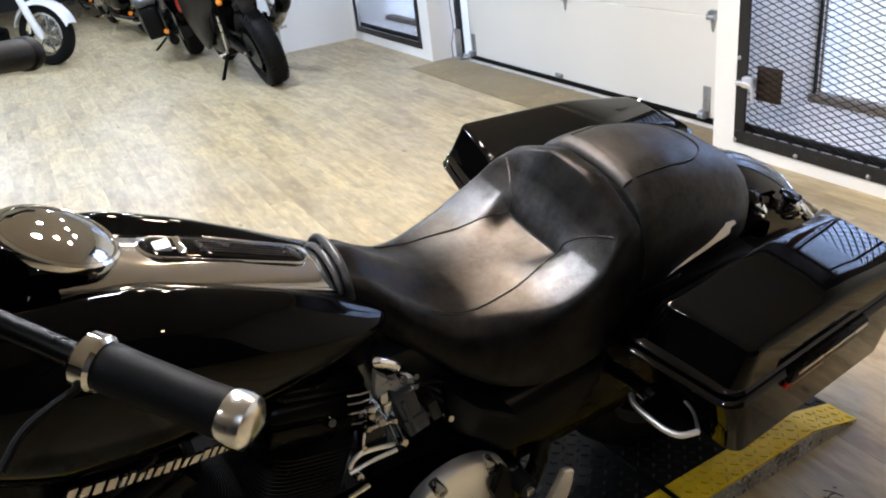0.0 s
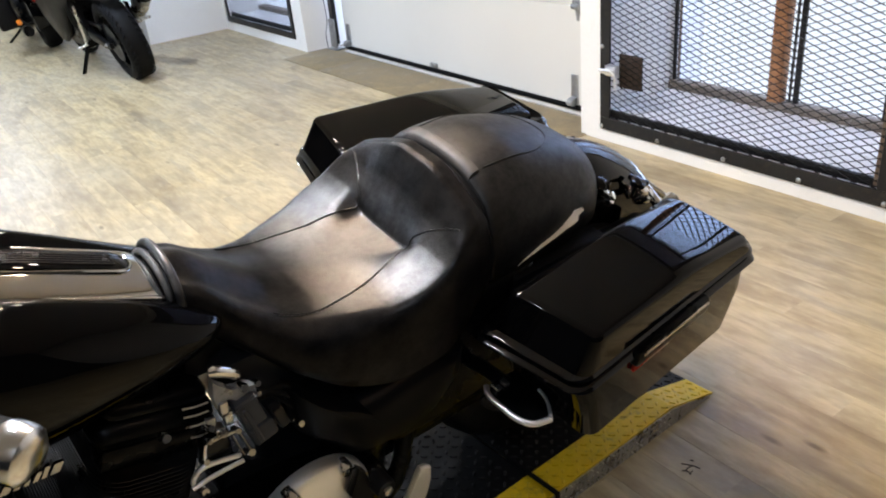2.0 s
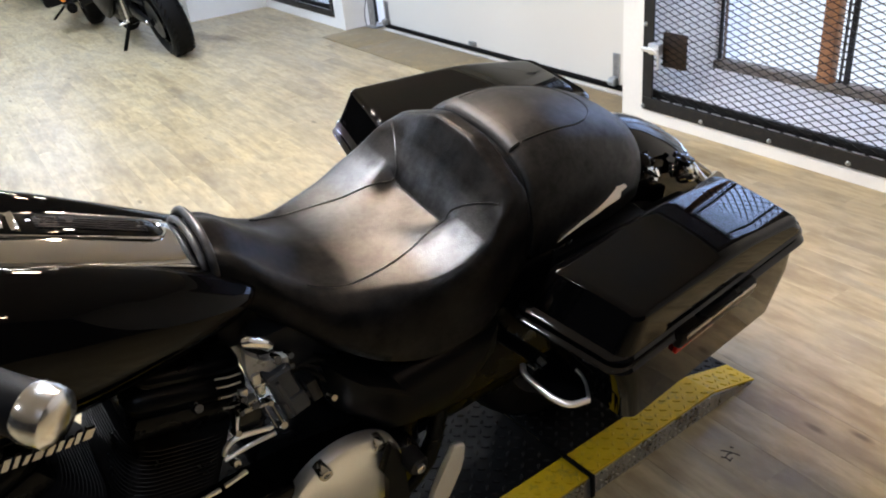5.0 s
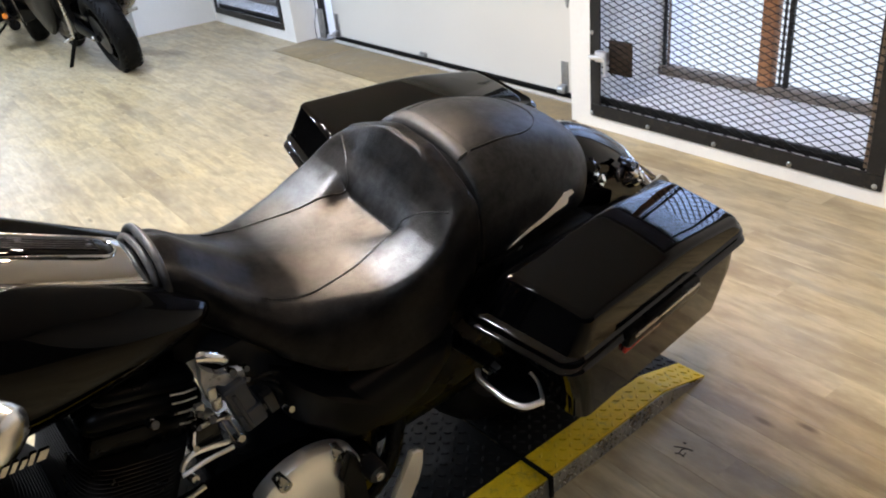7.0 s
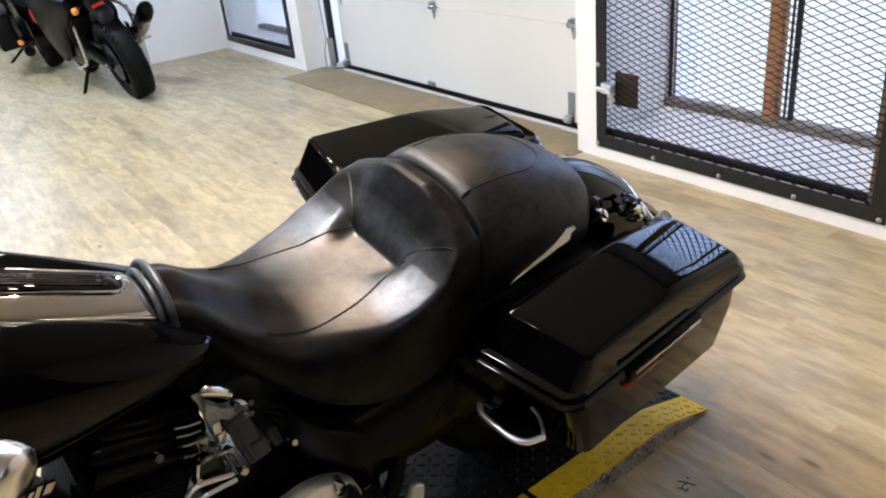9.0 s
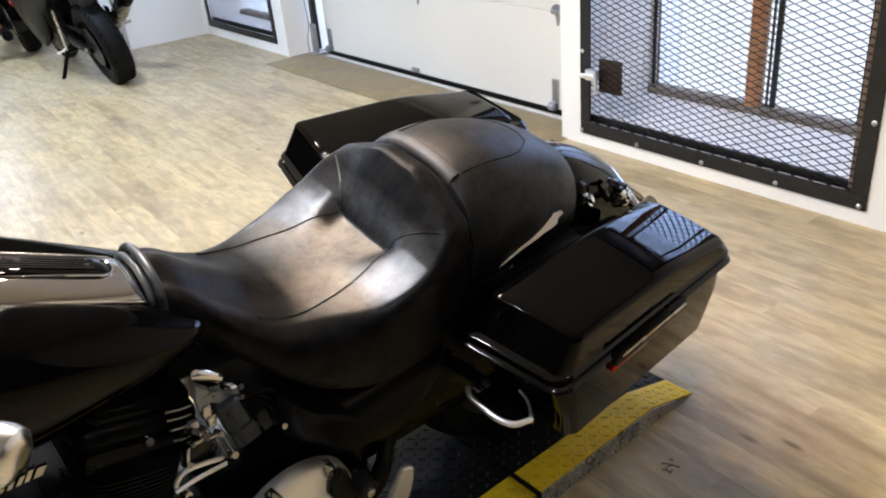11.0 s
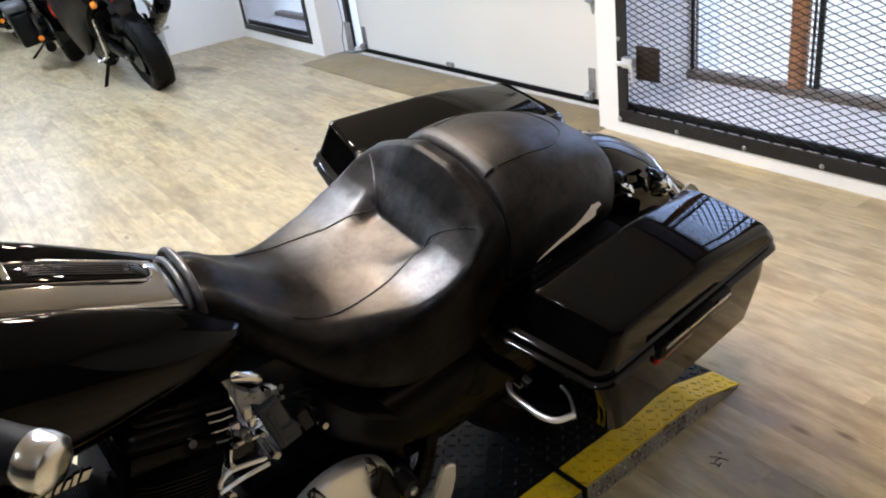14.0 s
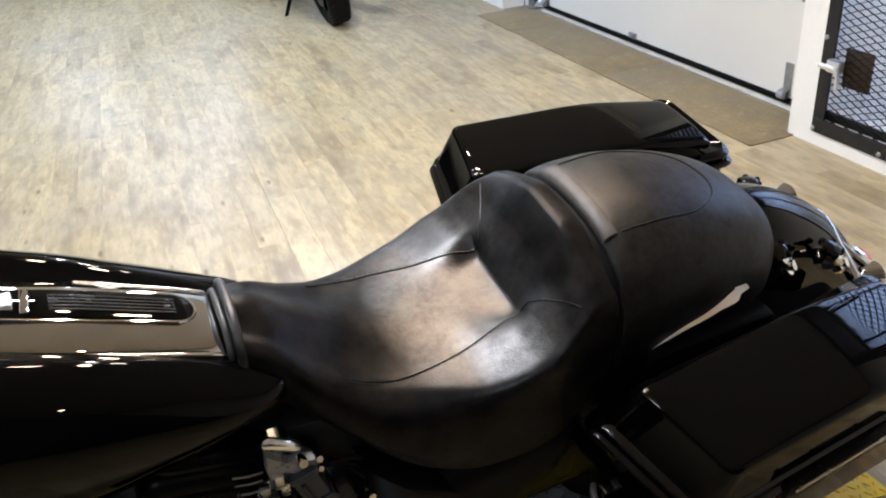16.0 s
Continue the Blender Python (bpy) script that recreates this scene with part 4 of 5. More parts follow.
wheel("rear_wheel", 1.14, 0.33, 0.18, bike, BLACK_GLOSS)
wheel("front_wheel", -0.48, 0.33, 0.13, bike, BLACK_GLOSS)
for sg in (-1, 1):
    part("fork_leg", tube(bmesh.new(), [(-0.48, sg * 0.10, 0.33), (-0.42, sg * 0.10, 0.5), (-0.24, sg * 0.10, 0.98)], [0.03, 0.03, 0.026], 14), BLACK_SATIN, bike)


# rear fender and its hardware
FEN = [(0.92, 0.70), (1.0, 0.745), (1.10, 0.770), (1.22, 0.768), (1.32, 0.728), (1.42, 0.660), (1.51, 0.570), (1.58, 0.480), (1.63, 0.390), (1.66, 0.30)]
line = smooth_path([(u, 0, z) for u, z in FEN], 4)
rings = []
for i, p in enumerate(line):
    d = (line[min(i + 1, len(line) - 1)] - line[max(i - 1, 0)]).normalized()
    n = Vector((-d.z, 0, d.x))
    out_, inn = [], []
    for a in [-1.35] + list(np.linspace(-1.29, 1.29, 15)) + [1.35]:
        off = Vector((0, 0.088 * math.sin(a) / math.sin(1.35), 0)) + n * (0.075 * (math.cos(a) - 1) - (0.16 if abs(a) > 1.3 else 0.0))
        out_.append(p + off)
        inn.append(p + off * 0.97 - n * 0.006)
    rings.append(out_ + inn[::-1])
fender = part("rear_fender", loft(bmesh.new(), rings), BLACK_GLOSS, bike, "glossy black rear fender", sharp=50)
for sg in (-1, 1):
    part("fender_strut", loft(bmesh.new(), [[(u, sg * (v - dz), z + dz), (u, sg * (v + dz + 0.003), z - dz * 0.5), (u, sg * (v + dz), z - dz), (u, sg * (v - dz - 0.003), z)] for u, v, z, dz in ((0.885, 0.176, 0.700, 0.001), (0.905, 0.176, 0.709, 0.0022), (0.95, 0.175, 0.721, 0.0026), (0.99, 0.172, 0.728, 0.0038), (1.012, 0.169, 0.733, 0.0048), (1.03, 0.167, 0.738, 0.0075), (1.045, 0.165, 0.742, 0.0085), (1.05, 0.165, 0.748, 0.004), (1.068, 0.164, 0.750, 0.0018))]), BRIGHT_ALU, bike, "polished tapering strut cover")
bar_pts = [(1.37, -0.16, 0.62), (1.39, -0.08, 0.64), (1.41, 0.0, 0.655), (1.39, 0.08, 0.64), (1.37, 0.16, 0.62)]
lightbar = part("light_bar", tube(bmesh.new(), smooth_path(bar_pts, 5), 0.012, 10), CHROME, bike, "chrome lamp bar behind the fender")
for sg in (-1, 1):
    for u, v, z, dr in ((1.185, 0.105, 0.728, (-0.2, 0.2, 0.95)), (1.324, 0.105, 0.684, (0.1, 0.15, 0.95))):
        m = aim((u, sg * v, z), (dr[0], sg * dr[1], dr[2]))
        k = part("docking_knob", lathe(bmesh.new(), [(0.006, -0.03), (0.006, -0.004), (0.015, -0.003), (0.0185, 0.002), (0.0185, 0.007), (0.014, 0.0105), (0.003, 0.012)], m, 18), BLACK_ROLLED, bike, "black docking knob on chrome stem")
        for a in range(5):
            lug = lathe(bmesh.new(), [(0.006, -0.001), (0.006, 0.008), (0.004, 0.0105)], m @ Matrix.Translation((0.0185 * math.cos(a * 1.257), 0.0185 * math.sin(a * 1.257), 0)), 8)
            part("lug", lug, BLACK_ROLLED, k)
        m2 = aim((u + 0.036, sg * (v + 0.006), z - 0.040), (0.4, sg * 0.6, 0.6))
        part("stem", lathe(bmesh.new(), [(0.007, -0.03), (0.009, -0.012), (0.0175, -0.010), (0.019, -0.002), (0.0155, 0.005), (0.010, 0.006), (0.009, 0.013), (0.003, 0.015)], m2, 18), CAP_CHROME, k)
        part("collar", tube(bmesh.new(), [(u + 0.004, sg * v, z - 0.012), (u + 0.022, sg * (v + 0.01), z - 0.028), (u + 0.05, sg * (v + 0.006), z - 0.05)], 0.007, 8), CAP_CHROME, k)
    m = aim((1.462, sg * 0.120 if sg < 0 else 0.122, 0.585 if sg < 0 else 0.600), (0.95, sg * 0.12, 0.05))
    t_ = part("turn_signal", lathe(bmesh.new(), [(0.004, -0.040), (0.013, -0.035), (0.020, -0.022), (0.0235, -0.008), (0.027, 0.003)], m, 24), CHROME, bike, "chrome bullet turn signal")
    part("lens", lathe(bmesh.new(), [(0.0235, 0.0005), (0.023, 0.002), (0.018, 0.0045), (0.004, 0.006)], m, 22), RED_LENS, t_, "red lens")
    part("signal_stalk", tube(bmesh.new(), [(1.405, sg * 0.07, 0.64), (1.43, sg * 0.115, 0.615)], 0.007, 8), CHROME, t_)
m = aim((1.60, 0, 0.455), (0.95, 0, 0.3))
tail = part("tail_lamp", lathe(bmesh.new(), [(0.035, -0.02), (0.05, -0.005), (0.048, 0.006), (0.045, 0.009)], m, 32), CHROME, bike, "round chrome tail lamp")
part("lens", lathe(bmesh.new(), [(0.046, 0.008), (0.04, 0.016), (0.02, 0.021), (0.004, 0.022)], m, 30), RED_LENS, tail, "red lens")


# saddlebags
LONG, SHORT, TURN = 44, 14, 6


def rounded(u0, u1, v0, v1, r):
    """A rounded oblong, finely cut along its long sides."""
    line_ = []
    for cu, cv, a0, cuts in ((u1 - r, v1 - r, 0.0, SHORT), (u0 + r, v1 - r, math.pi / 2, LONG), (u0 + r, v0 + r, math.pi, SHORT), (u1 - r, v0 + r, 1.5 * math.pi, LONG)):
        corner = [(cu + r * math.cos(a0 + math.pi / 2 * k / TURN), cv + r * math.sin(a0 + math.pi / 2 * k / TURN)) for k in range(TURN + 1)]
        if line_:
            (ua, va), (ub, vb) = line_[-1], corner[0]
            line_ += [(ua + (ub - ua) * k / cuts, va + (vb - va) * k / cuts) for k in range(1, cuts)]
        line_ += corner
    (ua, va), (ub, vb) = line_[-1], line_[0]
    return line_ + [(ua + (ub - ua) * k / SHORT, va + (vb - va) * k / SHORT) for k in range(1, SHORT)]


def swept(u, v, front):
    """The front edge goes back towards the outside."""
    return u + front * (v - 0.205) / 0.215 * (1 - (u - 0.76) / 0.61)


def crown(u, v):
    """How far the lid's top falls off towards its sides and its tail."""
    d = max(0.0, u - 1.07)
    dip = 0.155 * (d * d / 0.26 if d < 0.13 else d - 0.065)
    return 0.0035 * ((v - 0.328) / 0.088) ** 2 + dip


def saddlebag(sg, toe, out, lift, drop):
    def put(u, v, z, tilt):
        return (u, sg * (v + out - toe * (u - 0.76) / 0.6), z + lift + (tilt - drop) * (u - 0.76) / 0.6)

    def ring(u0, u1, v0, v1, r, z, tilt=0.0, front=0.0):
        return [put(swept(u, v, front), v, z, tilt) for u, v in rounded(u0, u1, v0, v1, r)]

    flat = drop if sg < 0 else 0.0
    body = part("saddlebag", loft(bmesh.new(), [
        ring(0.895, 1.366, 0.225, 0.403, 0.03, 0.428, tilt=0.022, front=0.015), ring(0.880, 1.376, 0.215, 0.418, 0.03, 0.438, tilt=0.022, front=0.015),
        ring(0.825, 1.374, 0.208, 0.424, 0.03, 0.56, tilt=0.02, front=0.03), ring(0.772, 1.362, 0.205, 0.420, 0.03, 0.626, tilt=0.027, front=0.045)]), BLACK_GLOSS, bike, "glossy black hard saddlebag", sharp=50)
    for name, grow, z in (("rail", 0.0, 0.619), ("upper_rail", -0.007, 0.6385)):
        part(name, loft(bmesh.new(), [ring(0.750 + d - grow, 1.379 - d + grow, 0.196 + d - grow, 0.435 - d + grow, 0.034, z + h, front=0.045, tilt=0.027)
                                      for d, h in ((0.018, 0.0), (0.010, 0.001), (0.0035, 0.004), (0.0, 0.0095), (0.0035, 0.015), (0.010, 0.018), (0.018, 0.019))]), BLACK_ROLLED, body, "rolled glossy black rim", sharp=60)
    # lid: leaning walls, a tight shoulder and a domed top
    bm = loft(bmesh.new(), [ring(0.768, 1.360, 0.206, 0.424, 0.03, 0.650, front=0.042, tilt=0.027), ring(0.774, 1.356, 0.211, 0.423, 0.028, 0.664, front=0.043, tilt=0.027)], caps=False)
    rows_ = []
    for inset, down in ((0.0, 0.012), (0.0012, 0.0066), (0.004, 0.0026), (0.008, 0.0007), (0.012, 0.0)):
        pts = [(swept(u, v, 0.046), v) for u, v in rounded(0.798 + inset, 1.340 - inset, 0.237 + inset, 0.418 - inset, 0.016)]
        rows_.append([bm.verts.new(put(u, v, 0.7292 - crown(u, v) - down, flat)) for u, v in pts])
    n = len(rows_[0])
    bm.verts.ensure_lookup_table()
    base = [bm.verts[n + k] for k in range(n)]
    for a, b in zip([base] + rows_, rows_):
        for k in range(n):
            bm.faces.new((a[k], a[(k + 1) % n], b[(k + 1) % n], b[k]))
    # the top as a net of strips from side to side
    half = n // 2 - SHORT + 1
    last, top_pts = rows_[-1], [(swept(u, v, 0.046), v) for u, v in rounded(0.810, 1.328, 0.249, 0.406, 0.016)]
    net = []
    for k in range(half):
        m = n - SHORT - k
        if k == 0:
            net.append([last[0]] + [last[n - q] for q in range(1, SHORT)] + [last[m]])
        elif k == half - 1:
            net.append([last[k + q] for q in range(SHORT + 1)])
        else:
            (ua, va), (ub, vb) = top_pts[k], top_pts[m]
            mid = [(ua + (ub - ua) * q / SHORT, va + (vb - va) * q / SHORT) for q in range(1, SHORT)]
            net.append([last[k]] + [bm.verts.new(put(u, v, 0.7292 - crown(u, v), flat)) for u, v in mid] + [last[m]])
    for a, b in zip(net, net[1:]):
        for q in range(SHORT):
            bm.faces.new((a[q], a[q + 1], b[q + 1], b[q]))
    part("lid", bm, BLACK_GLOSS, body, "glossy black domed lid", sharp=30)

    def along(u):
        return sg * (out - toe * (u - 0.76) / 0.6)

    def strip(u0, u1, v, w, z0, z1, bevel):
        """A bar that follows the bag's outer face."""
        bm = bmesh.new()
        for a, b in ((u0, u1),):
            box(bm, (a, sg * v - w, z0), (b, sg * v + w, z1), bevel, 2)
        for p in bm.verts:
            p.co.y += along(p.co.x)
            p.co.z += lift + (0.027 - drop) * (p.co.x - 0.76) / 0.6 - 0.027
        return bm

    latch = part("latch", strip(0.948, 1.178, 0.432, 0.013, 0.630, 0.670, 0.010), BLACK_SATIN, body, "black latch handle with a silver strip")
    part("latch_strip", strip(0.958, 1.165, 0.4455, 0.0018, 0.6585, 0.6645, 0.001), ALU, latch, "silver strip")
    part("reflector", strip(0.968, 1.08, 0.427, 0.004, 0.600, 0.624, 0.002), RED_LENS, body, "red reflector strip")
    return body


saddlebag(-1, 0.045, 0.004, 0.0, 0.015)
saddlebag(1, 0.038, 0.035, 0.016, 0.012)
# passenger footboard beneath the near bag's front: a black pad in a bright rim
pad_line = smooth_path([(u, v, 0.548) for u, v in ((0.752, -0.268), (0.741, -0.287), (0.741, -0.322), (0.745, -0.357), (0.760, -0.381), (0.792, -0.391))], 6)
back_line = smooth_path([(u, v, 0.548) for u, v in ((0.792, -0.391), (0.814, -0.360), (0.822, -0.330), (0.823, -0.268))], 6)
foot = part("passenger_footboard", loft(bmesh.new(), [[(p.x, p.y, p.z - h) for p in pad_line + back_line[1:]] for h in (0.012, 0.003, 0.0)]), BLACK_GLOSS, bike, "black passenger footboard with a bright rim", sharp=30)
part("rim", tube(bmesh.new(), pad_line, 0.0056, 12), BRIGHT_ALU, foot, "polished rim")
part("back_rim", tube(bmesh.new(), back_line[:13], 0.0034, 10), BRIGHT_ALU, foot, "polished rim")
# two pale blocks stand in for bright squares mirrored in the pad
for u, v in ((0.762, -0.283), (0.781, -0.283)):
    part("glint_block", boxes(((u - 0.006, v - 0.009, 0.549), (u + 0.006, v + 0.009, 0.556), 0.002)), ALU, foot, "pale metal block in place of a reflection")
part("hinge_arm", tube(bmesh.new(), [(0.79, -0.28, 0.54), (0.80, -0.22, 0.52), (0.80, -0.15, 0.50)], 0.014, 10), BLACK_SATIN, foot)


# side covers, frame and engine
for sg in (-1, 1):
    prof = [(0.425, 0.645), (0.49, 0.598), (0.548, 0.548), (0.62, 0.552), (0.735, 0.560), (0.80, 0.565), (0.80, 0.50), (0.75, 0.44), (0.64, 0.41), (0.52, 0.43), (0.44, 0.53)]

    def ringv(v, k):
        cu, cz = 0.62, 0.44
        return [(cu + (u - cu) * k, sg * v, cz + (z - cz) * k) for u, z in prof]

    cover = part("side_cover", loft(bmesh.new(), [ringv(0.12, 1.0), ringv(0.140, 1.0), ringv(0.152, 0.975), ringv(0.163, 0.92), ringv(0.173, 0.83), ringv(0.181, 0.70), ringv(0.186, 0.53), ringv(0.188, 0.3)]), GREY_PAINT, bike, "satin black side cover", sharp=20)
part("frame_tube", tube(bmesh.new(), smooth_path([(-0.18, 0, 0.86), (0.0, 0, 0.70), (0.25, 0, 0.68), (0.5, 0, 0.62), (0.85, 0, 0.60), (1.1, 0, 0.62)], 5), 0.035, 12), BLACK_SATIN, bike)
for sg in (-1, 1):
    part("frame_rail", tube(bmesh.new(), smooth_path([(-0.16, sg * 0.04, 0.80), (-0.14, sg * 0.13, 0.45), (-0.05, sg * 0.15, 0.17), (0.4, sg * 0.15, 0.15), (0.65, sg * 0.14, 0.22), (0.70, sg * 0.10, 0.55)], 5), 0.019, 10), BLACK_SATIN, bike)
    part("swing_arm", boxes(((0.62, sg * 0.095 - 0.016, 0.26), (1.18, sg * 0.095 + 0.016, 0.33), 0.012)), BLACK_SATIN, bike)


def cylinder(lean, u0, fin_mat):
    """One finned cylinder with its head and rocker box."""
    m = Matrix.Translation((u0, 0, 0.34)) @ Matrix.Rotation(lean, 4, "Y")
    cyl = part("cylinder", lathe(bmesh.new(), [(0.075, 0.02), (0.075, 0.30)], m, 28), BLACK_SATIN, bike, "black finned cylinder")

    def square(half_u, half_v, z):
        """A fin's outline: a square with well-rounded corners."""
        out = []
        for k in range(32):
            c, s_ = math.cos(2 * math.pi * k / 32), math.sin(2 * math.pi * k / 32)
            out.append(m @ Vector((half_u * math.copysign(abs(c) ** 0.45, c), half_v * math.copysign(abs(s_) ** 0.45, s_), z)))
        return out

    for k in range(19):
        z = 0.083 + k * 0.009
        part("fin", loft(bmesh.new(), [square(0.065, 0.065, z - 0.0026), square(0.087, 0.121, z - 0.0010), square(0.088, 0.122, z), square(0.087, 0.121, z + 0.0010), square(0.065, 0.065, z + 0.0026)], caps=False), fin_mat, cyl)
    bm = boxes(((-0.080, -0.105, 0.252), (0.080, 0.105, 0.30), 0.012, 2), ((-0.095, -0.110, 0.295), (0.095, 0.110, 0.345), 0.025, 3), ((-0.080, -0.10, 0.34), (0.080, 0.10, 0.372), 0.02, 3))
    bmesh.ops.transform(bm, matrix=m, verts=bm.verts)
    part("rocker_box", bm, BLACK_SATIN, cyl)
    return cyl


FIN_MAT = surface("black_painted_fin", (0.018, 0.0165, 0.015), 0.34, 0.5, vary=0.3, scale=30, bump=0.05, spec=0.3)
cylinder(radians(17.0), 0.138, FIN_MAT)
# front fins take darker rubber black to stand in for their shade
cylinder(radians(-26.0), 0.075, RUBBER)
part("crankcase", boxes(((-0.02, -0.14, 0.16), (0.36, 0.14, 0.38), 0.05, 3), ((0.32, -0.13, 0.17), (0.66, 0.13, 0.42), 0.05, 3)), BLACK_SATIN, bike, "black crankcase and gearbox")


def disc_outline(n, cu, cz, ru, rz):
    return [(cu + ru * math.cos(2 * math.pi * k / n), cz + rz * math.sin(2 * math.pi * k / n)) for k in range(n)]


primary = part("primary_cover", loft(bmesh.new(), [[(u, -v, z) for u, z in disc_outline(48, 0.30, 0.33, 0.30 * k, 0.125 * k)] for v, k in ((0.12, 1.0), (0.185, 1.0), (0.198, 0.97), (0.203, 0.90), (0.205, 0.4))]), BLACK_GLOSS, bike, "glossy black primary cover")
DC = (0.428, 0.385)
bm = loft(bmesh.new(), [[(u, -v, z) for u, z in disc_outline(48, *DC, 0.112 * k, 0.112 * k)] for v, k in ((0.188, 1.0), (0.206, 1.0), (0.213, 0.975), (0.218, 0.90), (0.221, 0.80), (0.226, 0.60), (0.229, 0.35), (0.230, 0.1))])
derby = part("derby_cover", bm, BRIGHT_ALU, primary, "chrome round clutch cover", sharp=30)
for k in range(6):
    a = radians(57 + 60 * k)
    p = (DC[0] + 0.103 * math.cos(a), -0.220, DC[1] + 0.103 * math.sin(a))
    part("cover_bolt", lathe(bmesh.new(), [(0.013, -0.02), (0.013, 0.004), (0.011, 0.007), (0.006, 0.007), (0.005, 0.002)], aim(p, (0, -1, 0)), 14), CHROME, derby)
def plate(outline, v0, v1, bevel=0.0015):
    """A flat plate cut to an outline in the bike's side view, its edges eased."""
    mu, mz = (sum(q[k] for q in outline) / len(outline) for k in (0, 1))
    eased = [(mu + (u - mu) * 0.95, mz + (z - mz) * 0.95) for u, z in outline]
    return loft(bmesh.new(), [[(u, v, z) for u, z in o] for o, v in ((eased, v0), (outline, v0 - bevel), (outline, v1 + bevel), (eased, v1))])


shift = part("heel_lever", plate([(0.581, 0.483), (0.594, 0.481), (0.605, 0.470), (0.606, 0.44), (0.601, 0.405), (0.579, 0.341), (0.556, 0.330), (0.538, 0.352), (0.545, 0.39)], -0.290, -0.302, 0.003), BRIGHT_ALU, bike, "polished heel lever", sharp=25)
part("pivot", lathe(bmesh.new(), [(0.020, -0.03), (0.020, 0.0), (0.017, 0.006), (0.009, 0.007)], aim((0.536, -0.262, 0.425), (0, -1, 0.1)), 20), BLACK_PLASTIC, shift)
part("pivot_bolt", lathe(bmesh.new(), [(0.009, 0.0), (0.009, 0.006), (0.004, 0.007)], aim((0.536, -0.268, 0.425), (0, -1, 0.1)), 14), ALU, shift)
part("shift_linkage", plate([(0.496, 0.486), (0.510, 0.468), (0.523, 0.420), (0.539, 0.300), (0.492, 0.320), (0.490, 0.395), (0.478, 0.424), (0.486, 0.450)], -0.226, -0.242, 0.003), BLACK_SATIN, bike, "black linkage plate over the clutch cover", sharp=25)
board = part("footboard", boxes(((0.12, -0.37, 0.285), (0.42, -0.26, 0.30), 0.006)), CHROME, bike, "footboard with rubber inlay")
part("rubber_pad", boxes(((0.13, -0.362, 0.3005), (0.41, -0.268, 0.308), 0.003)), RUBBER, board)

# ignition and wiring cluster beneath the saddle nose
CAP_GREY = surface("dull_grey_casting", (0.24, 0.24, 0.245), 0.36, 0.35, vary=0.2, scale=30)
COIL_BLACK = surface("slate_black_casing", (0.040, 0.042, 0.046), 0.42, vary=0.15, scale=20, fine=200, bump=0.05, spec=0.22)
coil = part("ignition_coil", boxes(((-0.019, -0.022, -0.012), (0.017, 0.022, 0.056), 0.004, 2), ((-0.021, -0.024, 0.046), (0.020, 0.020, 0.052), 0.002, 1), ((-0.020, -0.024, -0.056), (0.022, 0.022, -0.014), 0.005, 2), ((-0.012, -0.027, -0.05), (-0.004, -0.02, 0.04), 0.002, 1)), COIL_BLACK, bike, "slate black ignition coil")
coil.matrix_local = Matrix.Translation((0.358, -0.148, 0.638)) @ Matrix.Rotation(radians(-15), 4, "Y")
socket = part("socket", boxes(((0.026, -0.026, -0.052), (0.044, -0.006, -0.004), 0.003, 2), ((0.018, -0.022, -0.04), (0.030, -0.010, -0.022), 0.002, 1)), BLACK_PLASTIC, coil)
tube_cap = part("breather_cap", tube(bmesh.new(), smooth_path([(0.307, -0.147, 0.757), (0.312, -0.149, 0.756), (0.336, -0.150, 0.740), (0.345, -0.148, 0.727)], 4), [0.006] + [0.0088] * 11 + [0.007], 16), CAP_CHROME, bike, "polished breather elbow")
part("cast_bracket", plate([(0.303, 0.748), (0.312, 0.735), (0.330, 0.716), (0.346, 0.712), (0.366, 0.704), (0.368, 0.690), (0.352, 0.694), (0.336, 0.688), (0.322, 0.700), (0.313, 0.692), (0.303, 0.690), (0.300, 0.715)], -0.146, -0.160, 0.002), CAP_GREY, bike, "dull grey cast bracket", sharp=25)
bracket = part("coil_bracket", boxes(((0.306, -0.166, 0.672), (0.320, -0.150, 0.702), 0.004, 2), ((0.312, -0.164, 0.650), (0.326, -0.150, 0.678), 0.004, 2), ((0.294, -0.168, 0.640), (0.310, -0.150, 0.656), 0.004, 2), ((0.286, -0.160, 0.660), (0.300, -0.148, 0.676), 0.003, 2)), ALU, bike, "bare aluminium bracket")
for u, v, z, r in ((0.347, -0.164, 0.713, 0.0075), (0.369, -0.162, 0.707, 0.006), (0.369, -0.162, 0.685, 0.005), (0.288, -0.166, 0.667, 0.0065), (0.303, -0.170, 0.648, 0.0075), (0.282, -0.166, 0.640, 0.005), (0.343, -0.168, 0.573, 0.0075), (0.327, -0.167, 0.634, 0.0055), (0.272, -0.165, 0.600, 0.006), (0.437, -0.160, 0.567, 0.007), (0.514, -0.160, 0.462, 0.005), (0.225, -0.160, 0.684, 0.008), (0.263, -0.160, 0.528, 0.0075)):
    part("bolt_head", lathe(bmesh.new(), [(r, -0.014), (r, 0.0), (r * 0.8, 0.004), (r * 0.3, 0.004)], aim((u, v, z), (0.1, -0.9, 0.45)), 12), CHROME, bike, "chrome bolt head")
relay = part("relay", boxes(((0.274, -0.160, 0.580), (0.318, -0.132, 0.634), 0.005, 2)), BLACK_GLOSS, bike, "small glossy black relay")
part("relay_bracket", tube(bmesh.new(), [(0.280, -0.165, 0.639), (0.300, -0.166, 0.640), (0.327, -0.166, 0.634)], 0.0034, 8), CHROME, relay, "bright bracket")
